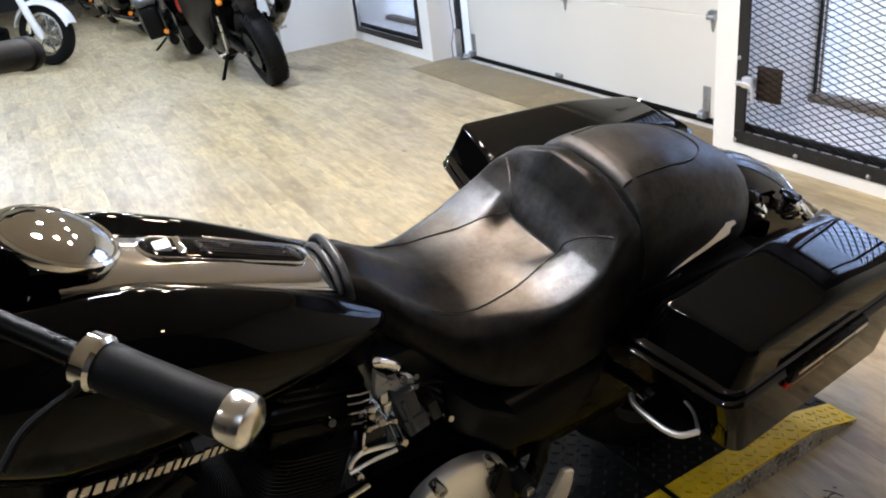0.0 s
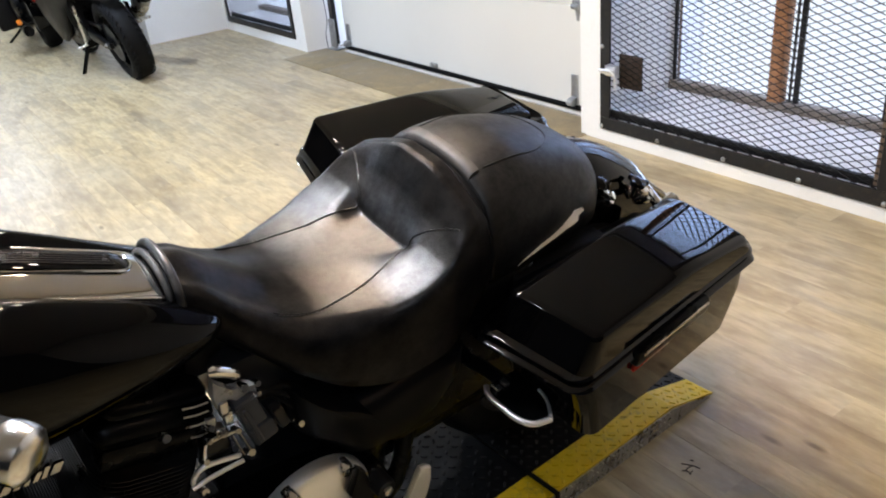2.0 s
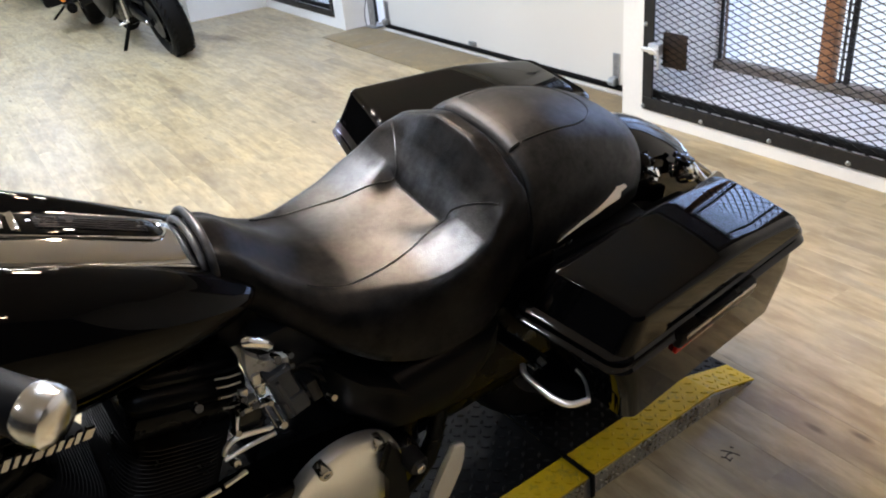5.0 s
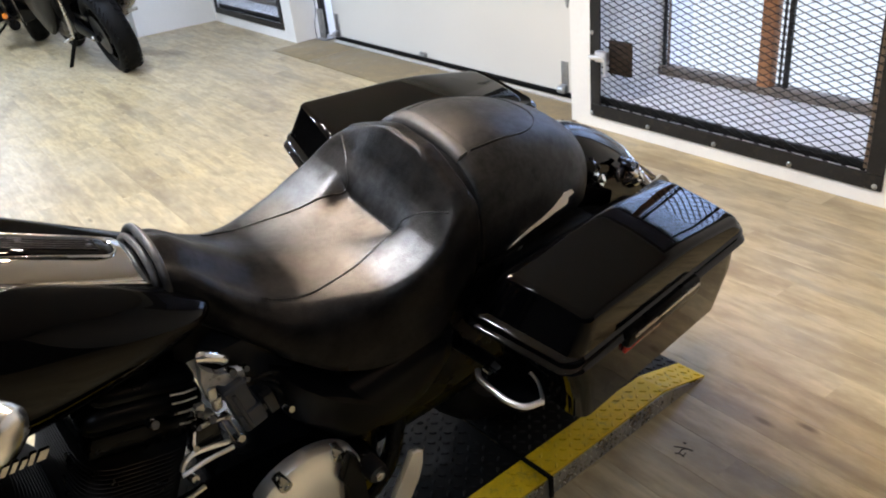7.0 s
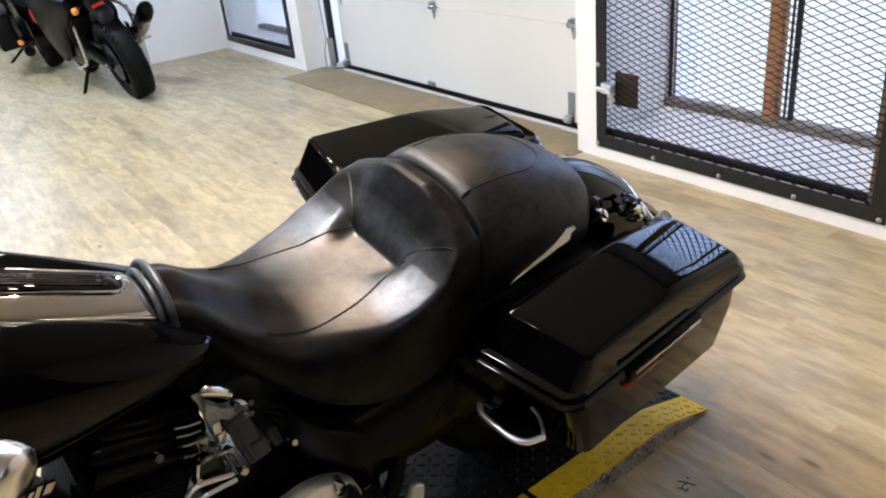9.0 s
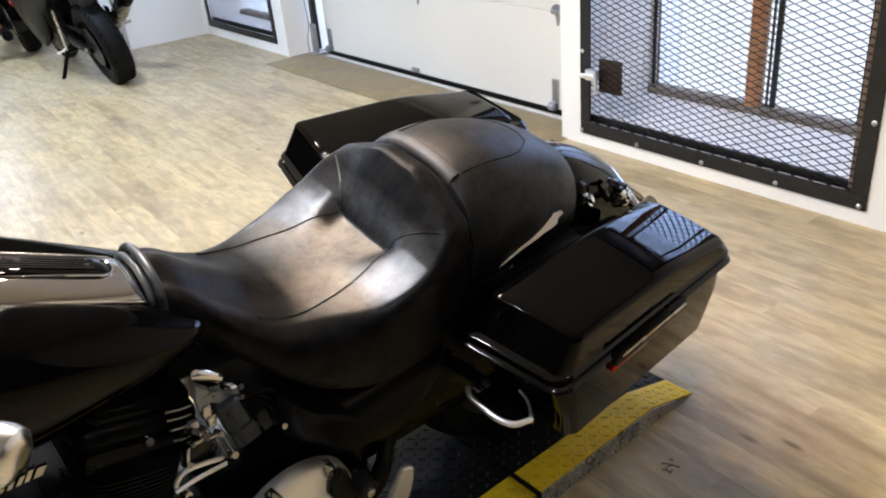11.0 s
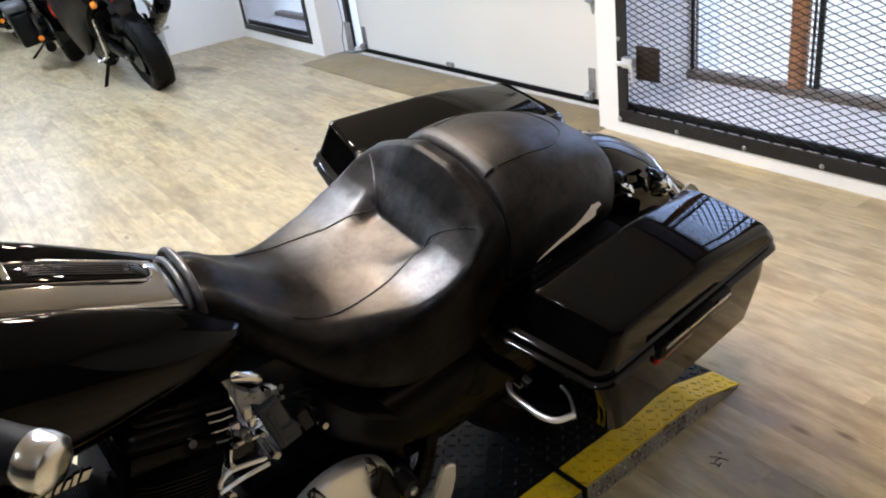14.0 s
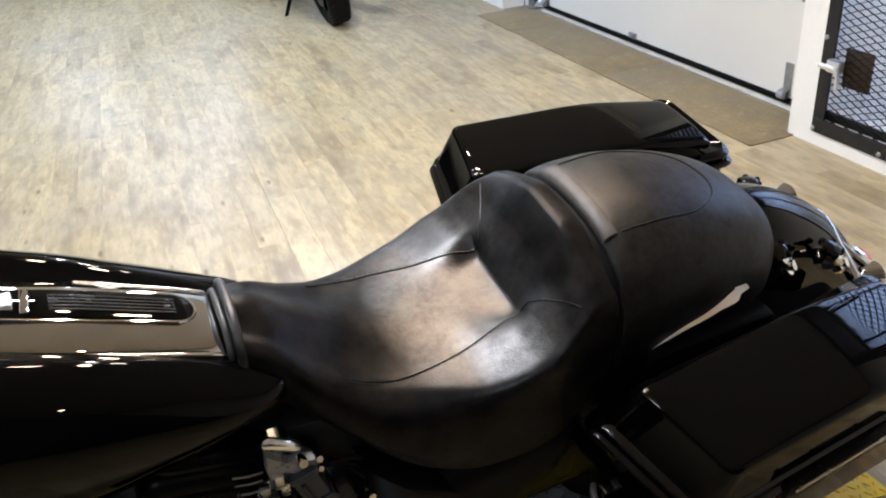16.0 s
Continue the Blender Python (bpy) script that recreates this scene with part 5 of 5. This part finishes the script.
for a, b in (((0.327, 0.634), (0.343, 0.575)), ((0.317, 0.630), (0.331, 0.574))):
    part("linkage_rod", tube(bmesh.new(), [(a[0], -0.166, a[1]), (b[0], -0.167, b[1])], 0.0027, 8), CHROME, relay, "bright rod")
part("relay_edge", tube(bmesh.new(), [(0.276, -0.164, 0.636), (0.272, -0.164, 0.615), (0.271, -0.164, 0.602)], 0.0028, 7), CHROME, relay, "bright edge")
arm_a = smooth_path([(0.246, -0.163, 0.562), (0.252, -0.164, 0.580), (0.268, -0.165, 0.591), (0.298, -0.166, 0.586), (0.328, -0.165, 0.575)], 6)
part("cover_edge", tube(bmesh.new(), arm_a, [0.0018] + [0.0042] * (len(arm_a) - 2) + [0.0018], 8), BRIGHT_ALU, bike, "bright curved cover edge")
arm_b = smooth_path([(0.245, -0.164, 0.554), (0.280, -0.166, 0.5615), (0.330, -0.166, 0.5605)], 6)
part("cover_edge", tube(bmesh.new(), arm_b, 0.0036, 8), BRIGHT_ALU, bike, "bright curved cover edge")
for u0, z0, u1, z1 in ((0.258, 0.713, 0.296, 0.703), (0.258, 0.695, 0.294, 0.686), (0.258, 0.673, 0.291, 0.666), (0.262, 0.648, 0.287, 0.642)):
    part("head_fin", tube(bmesh.new(), [(u0, -0.150, z0), ((u0 + u1) / 2, -0.152, (z0 + z1) / 2), (u1, -0.150, z1)], 0.0016, 6), ALU, bike, "bright cylinder head fin")
for u0, z0, u1, z1 in ((0.233, 0.517, 0.271, 0.525), (0.196, 0.514, 0.226, 0.515)):
    part("rod", tube(bmesh.new(), [(u0, -0.18, z0), (u1, -0.18, z1)], 0.0042, 8), CHROME, bike)
# black blocks added to darken the see-through gap under the nose
part("nose_filler", boxes(((0.335, -0.10, 0.58), (0.50, 0.10, 0.70), 0.02, 2), ((0.30, -0.06, 0.66), (0.42, 0.06, 0.755), 0.01, 2)), BLACK_PLASTIC, bike, "black filler added beneath the saddle nose")
for k in range(3):
    pts = smooth_path([(0.32 + 0.01 * k, -0.11, 0.70), (0.37, -0.12 - 0.01 * k, 0.66), (0.43, -0.14, 0.60 + 0.02 * k), (0.47, -0.15, 0.52)], 5)
    part("cable", tube(bmesh.new(), pts, 0.004, 7), RUBBER, bike)
stand = part("jiffy_stand", tube(bmesh.new(), smooth_path([(0.25, -0.13, 0.16), (0.23, -0.24, 0.075), (0.20, -0.31, -0.058)], 5), 0.011, 10), BLACK_SATIN, bike, "black side stand")
part("muffler", tube(bmesh.new(), [(0.35, 0.19, 0.22), (0.75, 0.21, 0.26), (1.40, 0.24, 0.30)], [0.028, 0.045, 0.05], 18), BLACK_SATIN, bike)
# filler box added to keep the gap below the saddle dark
part("saddle_filler", boxes(((0.62, -0.165, 0.36), (0.98, 0.165, 0.665), 0.03, 3)), BLACK_SATIN, bike, "dull black filler box added below the saddle")

# black filler added where only darkness shows between fender and bags
for sg in (-1, 1):
    part("bag_filler", boxes(((0.88, min(sg * 0.10, sg * 0.207), 0.48), (1.35, max(sg * 0.10, sg * 0.207), 0.605), 0.015, 2), ((0.90, min(sg * 0.12, sg * 0.17), 0.58), (1.16, max(sg * 0.12, sg * 0.17), 0.655), 0.012, 2)), RUBBER, bike, "black filler added between fender and bag")

# ---- motorcycles parked along the room ----
# own axes here: x ahead, y to the left, z up from the rear tyre's contact
def parked(name, x, y, head, lean, label):
    m = Matrix.Translation((x, y, 0.0)) @ Matrix.Rotation(radians(head), 4, "Z") @ Matrix.Rotation(radians(-lean), 4, "X")
    return thing(name, m, label, "motorcycle", "parked motorcycles")


def shell(rows_, n=20, power=0.8):
    """A smooth hull: stations of (x, middle y, half width, top z, bottom z)."""
    rings = []
    for x, my, w, zt, zb in rows_:
        zm, h = (zt + zb) / 2, (zt - zb) / 2
        ring = []
        for k in range(n):
            a = 2 * math.pi * k / n
            s, c = math.sin(a), math.cos(a)
            ring.append((x, my + w * math.copysign(abs(s) ** power, s), zm + h * math.copysign(abs(c) ** power, c)))
        rings.append(ring)
    return loft(bmesh.new(), rings)


def sport_bike():
    b = parked("sport_motorcycle", 1.71, 6.27, 91, 13, "black sport motorcycle seen from behind, leaning on its side stand")
    rear = wheel("rear_wheel", 0.0, 0.312, 0.170, b, BLACK_SATIN, spokes=5, disc_mat=STEEL_DARK)
    # tread grooves as thin raised blocks on the tyre
    for k in range(40):
        a = 2 * math.pi * k / 40
        for sg in (-1, 1):
            p = Vector((0.3085 * math.cos(a), sg * 0.045, 0.312 + 0.3085 * math.sin(a)))
            q = Vector((0.300 * math.cos(a + 0.10), sg * 0.072, 0.312 + 0.300 * math.sin(a + 0.10)))
            part("tread_block", tube(bmesh.new(), [p, (p + q) / 2 + (p - Vector((0, 0, 0.312))) * 0.004, q], 0.006, 5), RUBBER, rear)
    wheel("front_wheel", 1.39, 0.298, 0.12, b, BLACK_SATIN, spokes=5)
    for sg in (-1, 1):
        part("swing_arm", shell([(-0.06, sg * 0.115, 0.016, 0.335, 0.285), (0.05, sg * 0.12, 0.020, 0.345, 0.275), (0.3, sg * 0.12, 0.028, 0.40, 0.30), (0.52, sg * 0.11, 0.035, 0.46, 0.34)], 12), GREY_PAINT, b)
        part("axle_nut", lathe(bmesh.new(), [(0.02, 0), (0.02, 0.012), (0.012, 0.018)], aim((0, sg * 0.135, 0.312), (0, sg, 0)), 12), ALU, b, "bare axle nut")
        part("side_fairing", shell([(0.22, sg * 0.15, 0.02, 0.80, 0.72), (0.32, sg * 0.17, 0.035, 0.83, 0.64), (0.5, sg * 0.18, 0.05, 0.85, 0.56), (0.62, sg * 0.20, 0.06, 0.85, 0.40), (0.9, sg * 0.205, 0.06, 0.86, 0.26), (1.2, sg * 0.19, 0.05, 0.92, 0.34), (1.42, sg * 0.12, 0.03, 0.90, 0.55)]), GREY_PAINT, b, "glossy dark grey fairing")
        part("foot_stay", tube(bmesh.new(), [(0.06, sg * 0.205, 0.64), (0.10, sg * 0.21, 0.52), (0.17, sg * 0.22, 0.36)], [0.009, 0.012, 0.014], 8), ALU, b, "bare footrest stay")
        part("foot_peg", tube(bmesh.new(), [(0.17, sg * 0.22, 0.345), (0.18, sg * 0.30, 0.335)], 0.012, 10), ALU, b)
        ind = part("turn_signal", shell([(0.09, sg * 0.14, 0.012, 0.745, 0.72), (0.06, sg * 0.145, 0.026, 0.76, 0.705), (0.03, sg * 0.15, 0.024, 0.758, 0.707)], 12), BLACK_PLASTIC, b)
        part("lens", shell([(0.034, sg * 0.15, 0.025, 0.76, 0.705), (0.015, sg * 0.15, 0.021, 0.755, 0.71), (0.004, sg * 0.15, 0.008, 0.742, 0.722)], 12), AMBER_LENS, ind, "amber lens")
        part("signal_stem", tube(bmesh.new(), [(0.09, sg * 0.06, 0.75), (0.07, sg * 0.125, 0.733)], 0.008, 8), BLACK_PLASTIC, b)
        part("fork_leg", tube(bmesh.new(), [(1.39, sg * 0.09, 0.30), (1.30, sg * 0.09, 0.60), (1.18, sg * 0.09, 0.95)], [0.024, 0.026, 0.022], 10), BLACK_SATIN, b)
    part("tail_fairing", shell([(0.62, 0, 0.13, 0.84, 0.70), (0.4, 0, 0.15, 0.86, 0.72), (0.15, 0, 0.13, 0.93, 0.78), (-0.08, 0, 0.09, 0.99, 0.86), (-0.26, 0, 0.045, 1.01, 0.93), (-0.30, 0, 0.02, 1.0, 0.95)]), BLACK_GLOSS, b, "glossy black tail fairing")
    part("rear_hugger", shell([(0.05, 0, 0.07, 0.80, 0.70), (-0.02, 0, 0.07, 0.78, 0.68), (-0.08, 0, 0.06, 0.70, 0.62), (-0.10, 0, 0.05, 0.66, 0.60)]), BLACK_PLASTIC, b)
    part("plate_holder", boxes(((-0.055, -0.09, 0.64), (-0.045, 0.09, 0.70), 0.004)), BLACK_PLASTIC, b)
    part("red_reflector", boxes(((-0.062, -0.045, 0.705), (-0.045, 0.045, 0.745), 0.004)), RED_LENS, b, "red reflector")
    part("tail_lamp", shell([(-0.24, 0, 0.05, 0.95, 0.91), (-0.285, 0, 0.045, 0.955, 0.92), (-0.30, 0, 0.02, 0.95, 0.925)], 14), RED_LENS, b, "red tail lamp")
    muf = part("muffler", shell([(0.36, -0.215, 0.03, 0.36, 0.30), (0.26, -0.23, 0.055, 0.435, 0.30), (0.10, -0.25, 0.062, 0.525, 0.385), (-0.08, -0.268, 0.060, 0.62, 0.49)], 22, 0.95), ALU, b, "brushed silencer")
    part("muffler_cap", shell([(-0.08, -0.268, 0.062, 0.625, 0.487), (-0.14, -0.272, 0.058, 0.648, 0.525), (-0.17, -0.274, 0.04, 0.645, 0.56), (-0.165, -0.274, 0.025, 0.625, 0.575)], 22, 0.95), BLACK_SATIN, muf, "black end cap")
    part("muffler_bracket", tube(bmesh.new(), [(0.06, -0.24, 0.52), (0.08, -0.18, 0.66), (0.12, -0.10, 0.74)], 0.012, 8), ALU, b)
    part("fuel_tank", shell([(0.60, 0, 0.12, 0.86, 0.72), (0.75, 0, 0.16, 0.96, 0.72), (0.95, 0, 0.18, 1.02, 0.74), (1.12, 0, 0.12, 0.98, 0.80)]), BLACK_GLOSS, b)
    part("seat", shell([(0.22, 0, 0.12, 0.885, 0.82), (0.4, 0, 0.15, 0.875, 0.80), (0.62, 0, 0.12, 0.865, 0.80)]), VINYL, b)
    part("engine", boxes(((0.5, -0.17, 0.22), (0.98, 0.17, 0.62), 0.04, 2)), BLACK_SATIN, b)
    part("windscreen", shell([(1.12, 0, 0.14, 1.10, 0.95), (1.3, 0, 0.12, 1.06, 0.9), (1.48, 0, 0.06, 0.93, 0.82)]), BLACK_GLOSS, b)
    part("handlebar", tube(bmesh.new(), smooth_path([(0.98, 0.33, 0.93), (1.1, 0.2, 0.96), (1.13, 0, 0.97), (1.1, -0.2, 0.96), (0.98, -0.33, 0.93)], 5), 0.014, 10), BLACK_SATIN, b)
    part("side_stand", tube(bmesh.new(), smooth_path([(0.50, 0.15, 0.27), (0.52, 0.20, 0.20), (0.56, 0.29, 0.056)], 5), [0.016] * 11, 8), BLACK_SATIN, b, "black side stand")
    part("stand_foot", boxes(((0.53, 0.28, 0.044), (0.60, 0.34, 0.056), 0.003)), BLACK_SATIN, b)
    for sg in (-1, 1):
        part("heel_plate", boxes(((0.16, sg * 0.185 - 0.004, 0.36), (0.26, sg * 0.185 + 0.004, 0.50), 0.003)), BLACK_SATIN, b)
        part("frame_plate", shell([(0.34, sg * 0.13, 0.02, 0.62, 0.34), (0.45, sg * 0.14, 0.03, 0.68, 0.30), (0.58, sg * 0.14, 0.03, 0.66, 0.36)], 14), GREY_PAINT, b, "dark frame plate")
        part("frame_spar", tube(bmesh.new(), [(0.25, sg * 0.12, 0.74), (0.42, sg * 0.14, 0.60), (0.55, sg * 0.14, 0.46)], 0.02, 10), GREY_PAINT, b)
        for k in range(3):
            part("hose", tube(bmesh.new(), smooth_path([(0.30 + 0.05 * k, sg * 0.15, 0.70), (0.34 + 0.06 * k, sg * 0.19, 0.58 - 0.03 * k), (0.44 + 0.05 * k, sg * 0.16, 0.44 - 0.03 * k)], 5), 0.008, 7), RUBBER, b)
    part("chain_guard", boxes(((0.05, 0.085, 0.42), (0.45, 0.10, 0.45), 0.004)), BLACK_PLASTIC, b)
    return b


def cruiser(name, x, y, head, lean, label, paint, trim, metal, bags=True, case=None):
    b = parked(name, x, y, head, lean, label)
    L = 1.62
    wheel("rear_wheel", 0.0, 0.315, 0.16, b, metal, spokes=7)
    wheel("front_wheel", L, 0.315, 0.12, b, metal, spokes=7)
    arc = lambda cx, r, w, a0, a1, mt: part("fender", loft(bmesh.new(), [[(cx + rr * math.cos(a), s * w, 0.315 + rr * math.sin(a) - 0.03 * (abs(s) == 1)) for s, rr in ((-1, r - 0.02), (-0.7, r), (0, r + 0.012), (0.7, r), (1, r - 0.02), (0.7, r - 0.012), (0, r), (-0.7, r - 0.012))] for a in np.linspace(a0, a1, 16)]), mt, b, "rounded mudguard")
    arc(L, 0.345, 0.085, radians(15), radians(165), trim)
    arc(0.0, 0.365, 0.10, radians(20), radians(190), paint)
    for sg in (-1, 1):
        part("fork_leg", tube(bmesh.new(), [(L + 0.02, sg * 0.105, 0.27), (L, sg * 0.105, 0.33), (L - 0.10, sg * 0.102, 0.55), (L - 0.28, sg * 0.095, 0.98)], [0.02, 0.042, 0.040, 0.026], 14), WHITE_PAINT if trim is WHITE_PAINT else metal, b)
        part("exhaust", tube(bmesh.new(), [(0.95, sg * 0.14, 0.24), (0.5, sg * 0.17, 0.22), (-0.35, sg * 0.18, 0.25)], [0.022, 0.04, 0.045], 14), metal, b)
        if bags:
            bag = part("saddlebag", shell([(0.22, sg * 0.23, 0.07, 0.67, 0.47), (0.18, sg * 0.235, 0.085, 0.71, 0.41), (-0.10, sg * 0.24, 0.09, 0.715, 0.39), (-0.36, sg * 0.24, 0.085, 0.70, 0.41), (-0.41, sg * 0.24, 0.06, 0.67, 0.47)], 20, 0.5), BLACK_GLOSS, b, "black hard saddlebag")
            part("bag_lamp", shell([(-0.405, sg * 0.24, 0.03, 0.65, 0.52), (-0.418, sg * 0.24, 0.026, 0.645, 0.525), (-0.424, sg * 0.24, 0.016, 0.63, 0.54)], 14, 0.7), RED_LENS, bag, "long red lamp")
        part("turn_signal", shell([(-0.30, sg * 0.22, 0.012, 0.36, 0.335), (-0.34, sg * 0.22, 0.026, 0.375, 0.32), (-0.37, sg * 0.22, 0.022, 0.37, 0.325)], 12), AMBER_LENS, b, "amber turn signal")
    tl = part("tail_lamp", shell([(-0.34, 0.02, 0.03, 0.60, 0.46), (-0.375, 0.02, 0.034, 0.605, 0.455), (-0.39, 0.02, 0.03, 0.60, 0.46)], 14, 0.7), BLACK_PLASTIC, b, "tail lamp housing")
    part("lens", shell([(-0.388, 0.02, 0.028, 0.598, 0.465), (-0.40, 0.02, 0.024, 0.59, 0.475), (-0.406, 0.02, 0.012, 0.57, 0.495)], 14, 0.7), RED_LENS, tl, "long red lens")
    part("rear_cowl", shell([(0.0, 0, 0.12, 0.74, 0.52), (-0.18, 0.01, 0.12, 0.73, 0.45), (-0.32, 0.015, 0.09, 0.68, 0.42), (-0.37, 0.02, 0.05, 0.62, 0.45)], 20, 0.7), paint, b, "rounded rear cowl")
    part("fuel_tank", shell([(0.62, 0, 0.07, 0.80, 0.66), (0.80, 0, 0.14, 0.90, 0.66), (1.05, 0, 0.16, 0.95, 0.68), (1.22, 0, 0.10, 0.93, 0.76)]), paint, b)
    part("seat", shell([(-0.18, 0, 0.11, 0.80, 0.70), (0.15, 0, 0.15, 0.78, 0.66), (0.45, 0, 0.17, 0.74, 0.62), (0.68, 0, 0.08, 0.80, 0.70)]), VINYL, b)
    eng = part("engine", boxes(((0.5, -0.15, 0.18), (1.05, 0.15, 0.42), 0.05, 2)), BLACK_SATIN, b)
    for u, ln in ((0.72, -0.3), (0.88, 0.3)):
        m = Matrix.Translation((u, 0, 0.36)) @ Matrix.Rotation(ln, 4, "Y")
        for k in range(8):
            part("fin", lathe(bmesh.new(), [(0.06, k * 0.03), (0.11, k * 0.03 + 0.002), (0.11, k * 0.03 + 0.007), (0.06, k * 0.03 + 0.009)], m, 16, False), ALU, eng)
    part("headlamp", lathe(bmesh.new(), [(0.04, -0.10), (0.09, -0.04), (0.10, 0.0), (0.09, 0.012), (0.004, 0.02)], aim((L - 0.16, 0, 0.93), (1, 0, 0)), 20), CHROME, b)
    part("handlebar", tube(bmesh.new(), smooth_path([(1.0, 0.40, 1.02), (1.15, 0.28, 1.07), (1.28, 0.1, 1.0), (1.28, -0.1, 1.0), (1.15, -0.28, 1.07), (1.0, -0.40, 1.02)], 5), 0.014, 10), CHROME, b)
    part("side_stand", tube(bmesh.new(), smooth_path([(0.55, 0.13, 0.20), (0.58, 0.22, 0.13), (0.64, 0.33, 0.052)], 5), 0.012, 8), metal, b, "side stand, down")
    part("floorboard", boxes(((0.85, 0.20, 0.22), (1.15, 0.33, 0.24), 0.006)), CHROME, b)
    if case:
        c = part("hard_case", boxes(((-0.30, 0.21, 0.30), (0.20, 0.38, 0.60), 0.03, 3)), case, b, "grey hard side case")
        part("case_lid", boxes(((-0.31, 0.20, 0.605), (0.21, 0.39, 0.68), 0.025, 3)), GREY_LID, c, "grey case lid")
    return b


GREY_LID = surface("satin_grey_lid", (0.05, 0.05, 0.053), 0.35, vary=0.1, bump=0.0)
sport_bike()
cruiser("cruiser_motorcycle", 1.53, 8.33, 86, 9, "black cruiser with boxy side case and long red tail lamp", BLACK_GLOSS, BLACK_GLOSS, BLACK_SATIN, bags=False, case=GREY_PAINT)
cruiser("cruiser_motorcycle", 1.42, 10.3, 97, 9, "black cruiser with hard saddlebags and chrome wheels", BLACK_GLOSS, BLACK_GLOSS, CHROME)
cruiser("cruiser_motorcycle", -0.95, 10.43, -42, 6, "dark blue cruiser with white front mudguard and bright wheels", BLUE_PAINT, WHITE_PAINT, CHROME, bags=False)
cruiser("cruiser_motorcycle", 1.25, 12.6, 95, 9, "black cruiser at the far end of the row", BLACK_GLOSS, BLACK_GLOSS, CHROME)

# ---- floor planks ----
def plank_mesh(length, width=0.1126):
    me = bpy.data.meshes.new("plank")
    a, b, h, c = length / 2, width / 2, 0.0, 0.0004
    v = [(-b, -a, -0.0025), (b, -a, -0.0025), (b, a, -0.0025), (-b, a, -0.0025), (-b, -a, h - c), (b, -a, h - c), (b, a, h - c), (-b, a, h - c), (-b + c, -a, h), (b - c, -a, h), (b - c, a, h), (-b + c, a, h)]
    f = [(8, 9, 10, 11)] + [(i, (i + 1) % 4, 4 + (i + 1) % 4, 4 + i) for i in range(4)] + [(4 + i, 4 + (i + 1) % 4, 8 + (i + 1) % 4, 8 + i) for i in range(4)]
    me.from_pydata(v, [], f)
    me.materials.append(PLANK)
    return me, v, f


PW, PL = 0.113, 0.92
PLANK_MESH, pv, pf = plank_mesh(PL)
rest_v, rest_f = [], []
rng = random.Random(11)
count = 0
cols = int((XW - 0.0 - X0) / PW) + 1
for c in range(cols):
    x = XW - PW / 2 - c * PW
    y = Y0 + rng.random() * PL - PL / 2
    while y < Y1 + PL / 2:
        near = -0.6 < x < XW and 0.0 < y < 9.0 and count < 300 and y < 1.5 + 3.4 * (x + 1.2)
        if near and y - PL / 2 > Y0:
            ob = new("plank", PLANK_MESH)
            ob.location = (x, y, 0)
            ob.parent = floor
            count += 1
        else:
            k = len(rest_v)
            rest_v += [(p[0] + x, min(max(p[1] + y, Y0 - 0.25), Y1 + 0.25), p[2]) for p in pv]
            rest_f += [tuple(i + k for i in q) for q in pf]
        y += PL
me = bpy.data.meshes.new("planks_beyond")
me.from_pydata(rest_v, [], rest_f)
me.materials.append(PLANK)
ob = new("planks_beyond", me)
ob.parent = floor
tagged(ob, kind="stuff")

# a torn scuff in the vinyl beside the ramp's toe
SCUFF = surface("torn_dark_vinyl", (0.05, 0.042, 0.034), 0.7, vary=0.4, scale=60, bump=0.2, spec=0.2)
scuff = bmesh.new()
for pts in ([(1.336, 0.912), (1.345, 0.900), (1.352, 0.886), (1.356, 0.872)], [(1.319, 0.897), (1.326, 0.886), (1.324, 0.874)], [(1.324, 0.889), (1.338, 0.893), (1.350, 0.889)], [(1.326, 0.877), (1.338, 0.879)], [(1.362, 0.906), (1.366, 0.899)]):
    tube(scuff, smooth_path([(x, y, 0.0006) for x, y in pts], 3), 0.0017, 6, 0.35)
part("scuff", scuff, SCUFF, floor, "torn dark scuff in the vinyl")
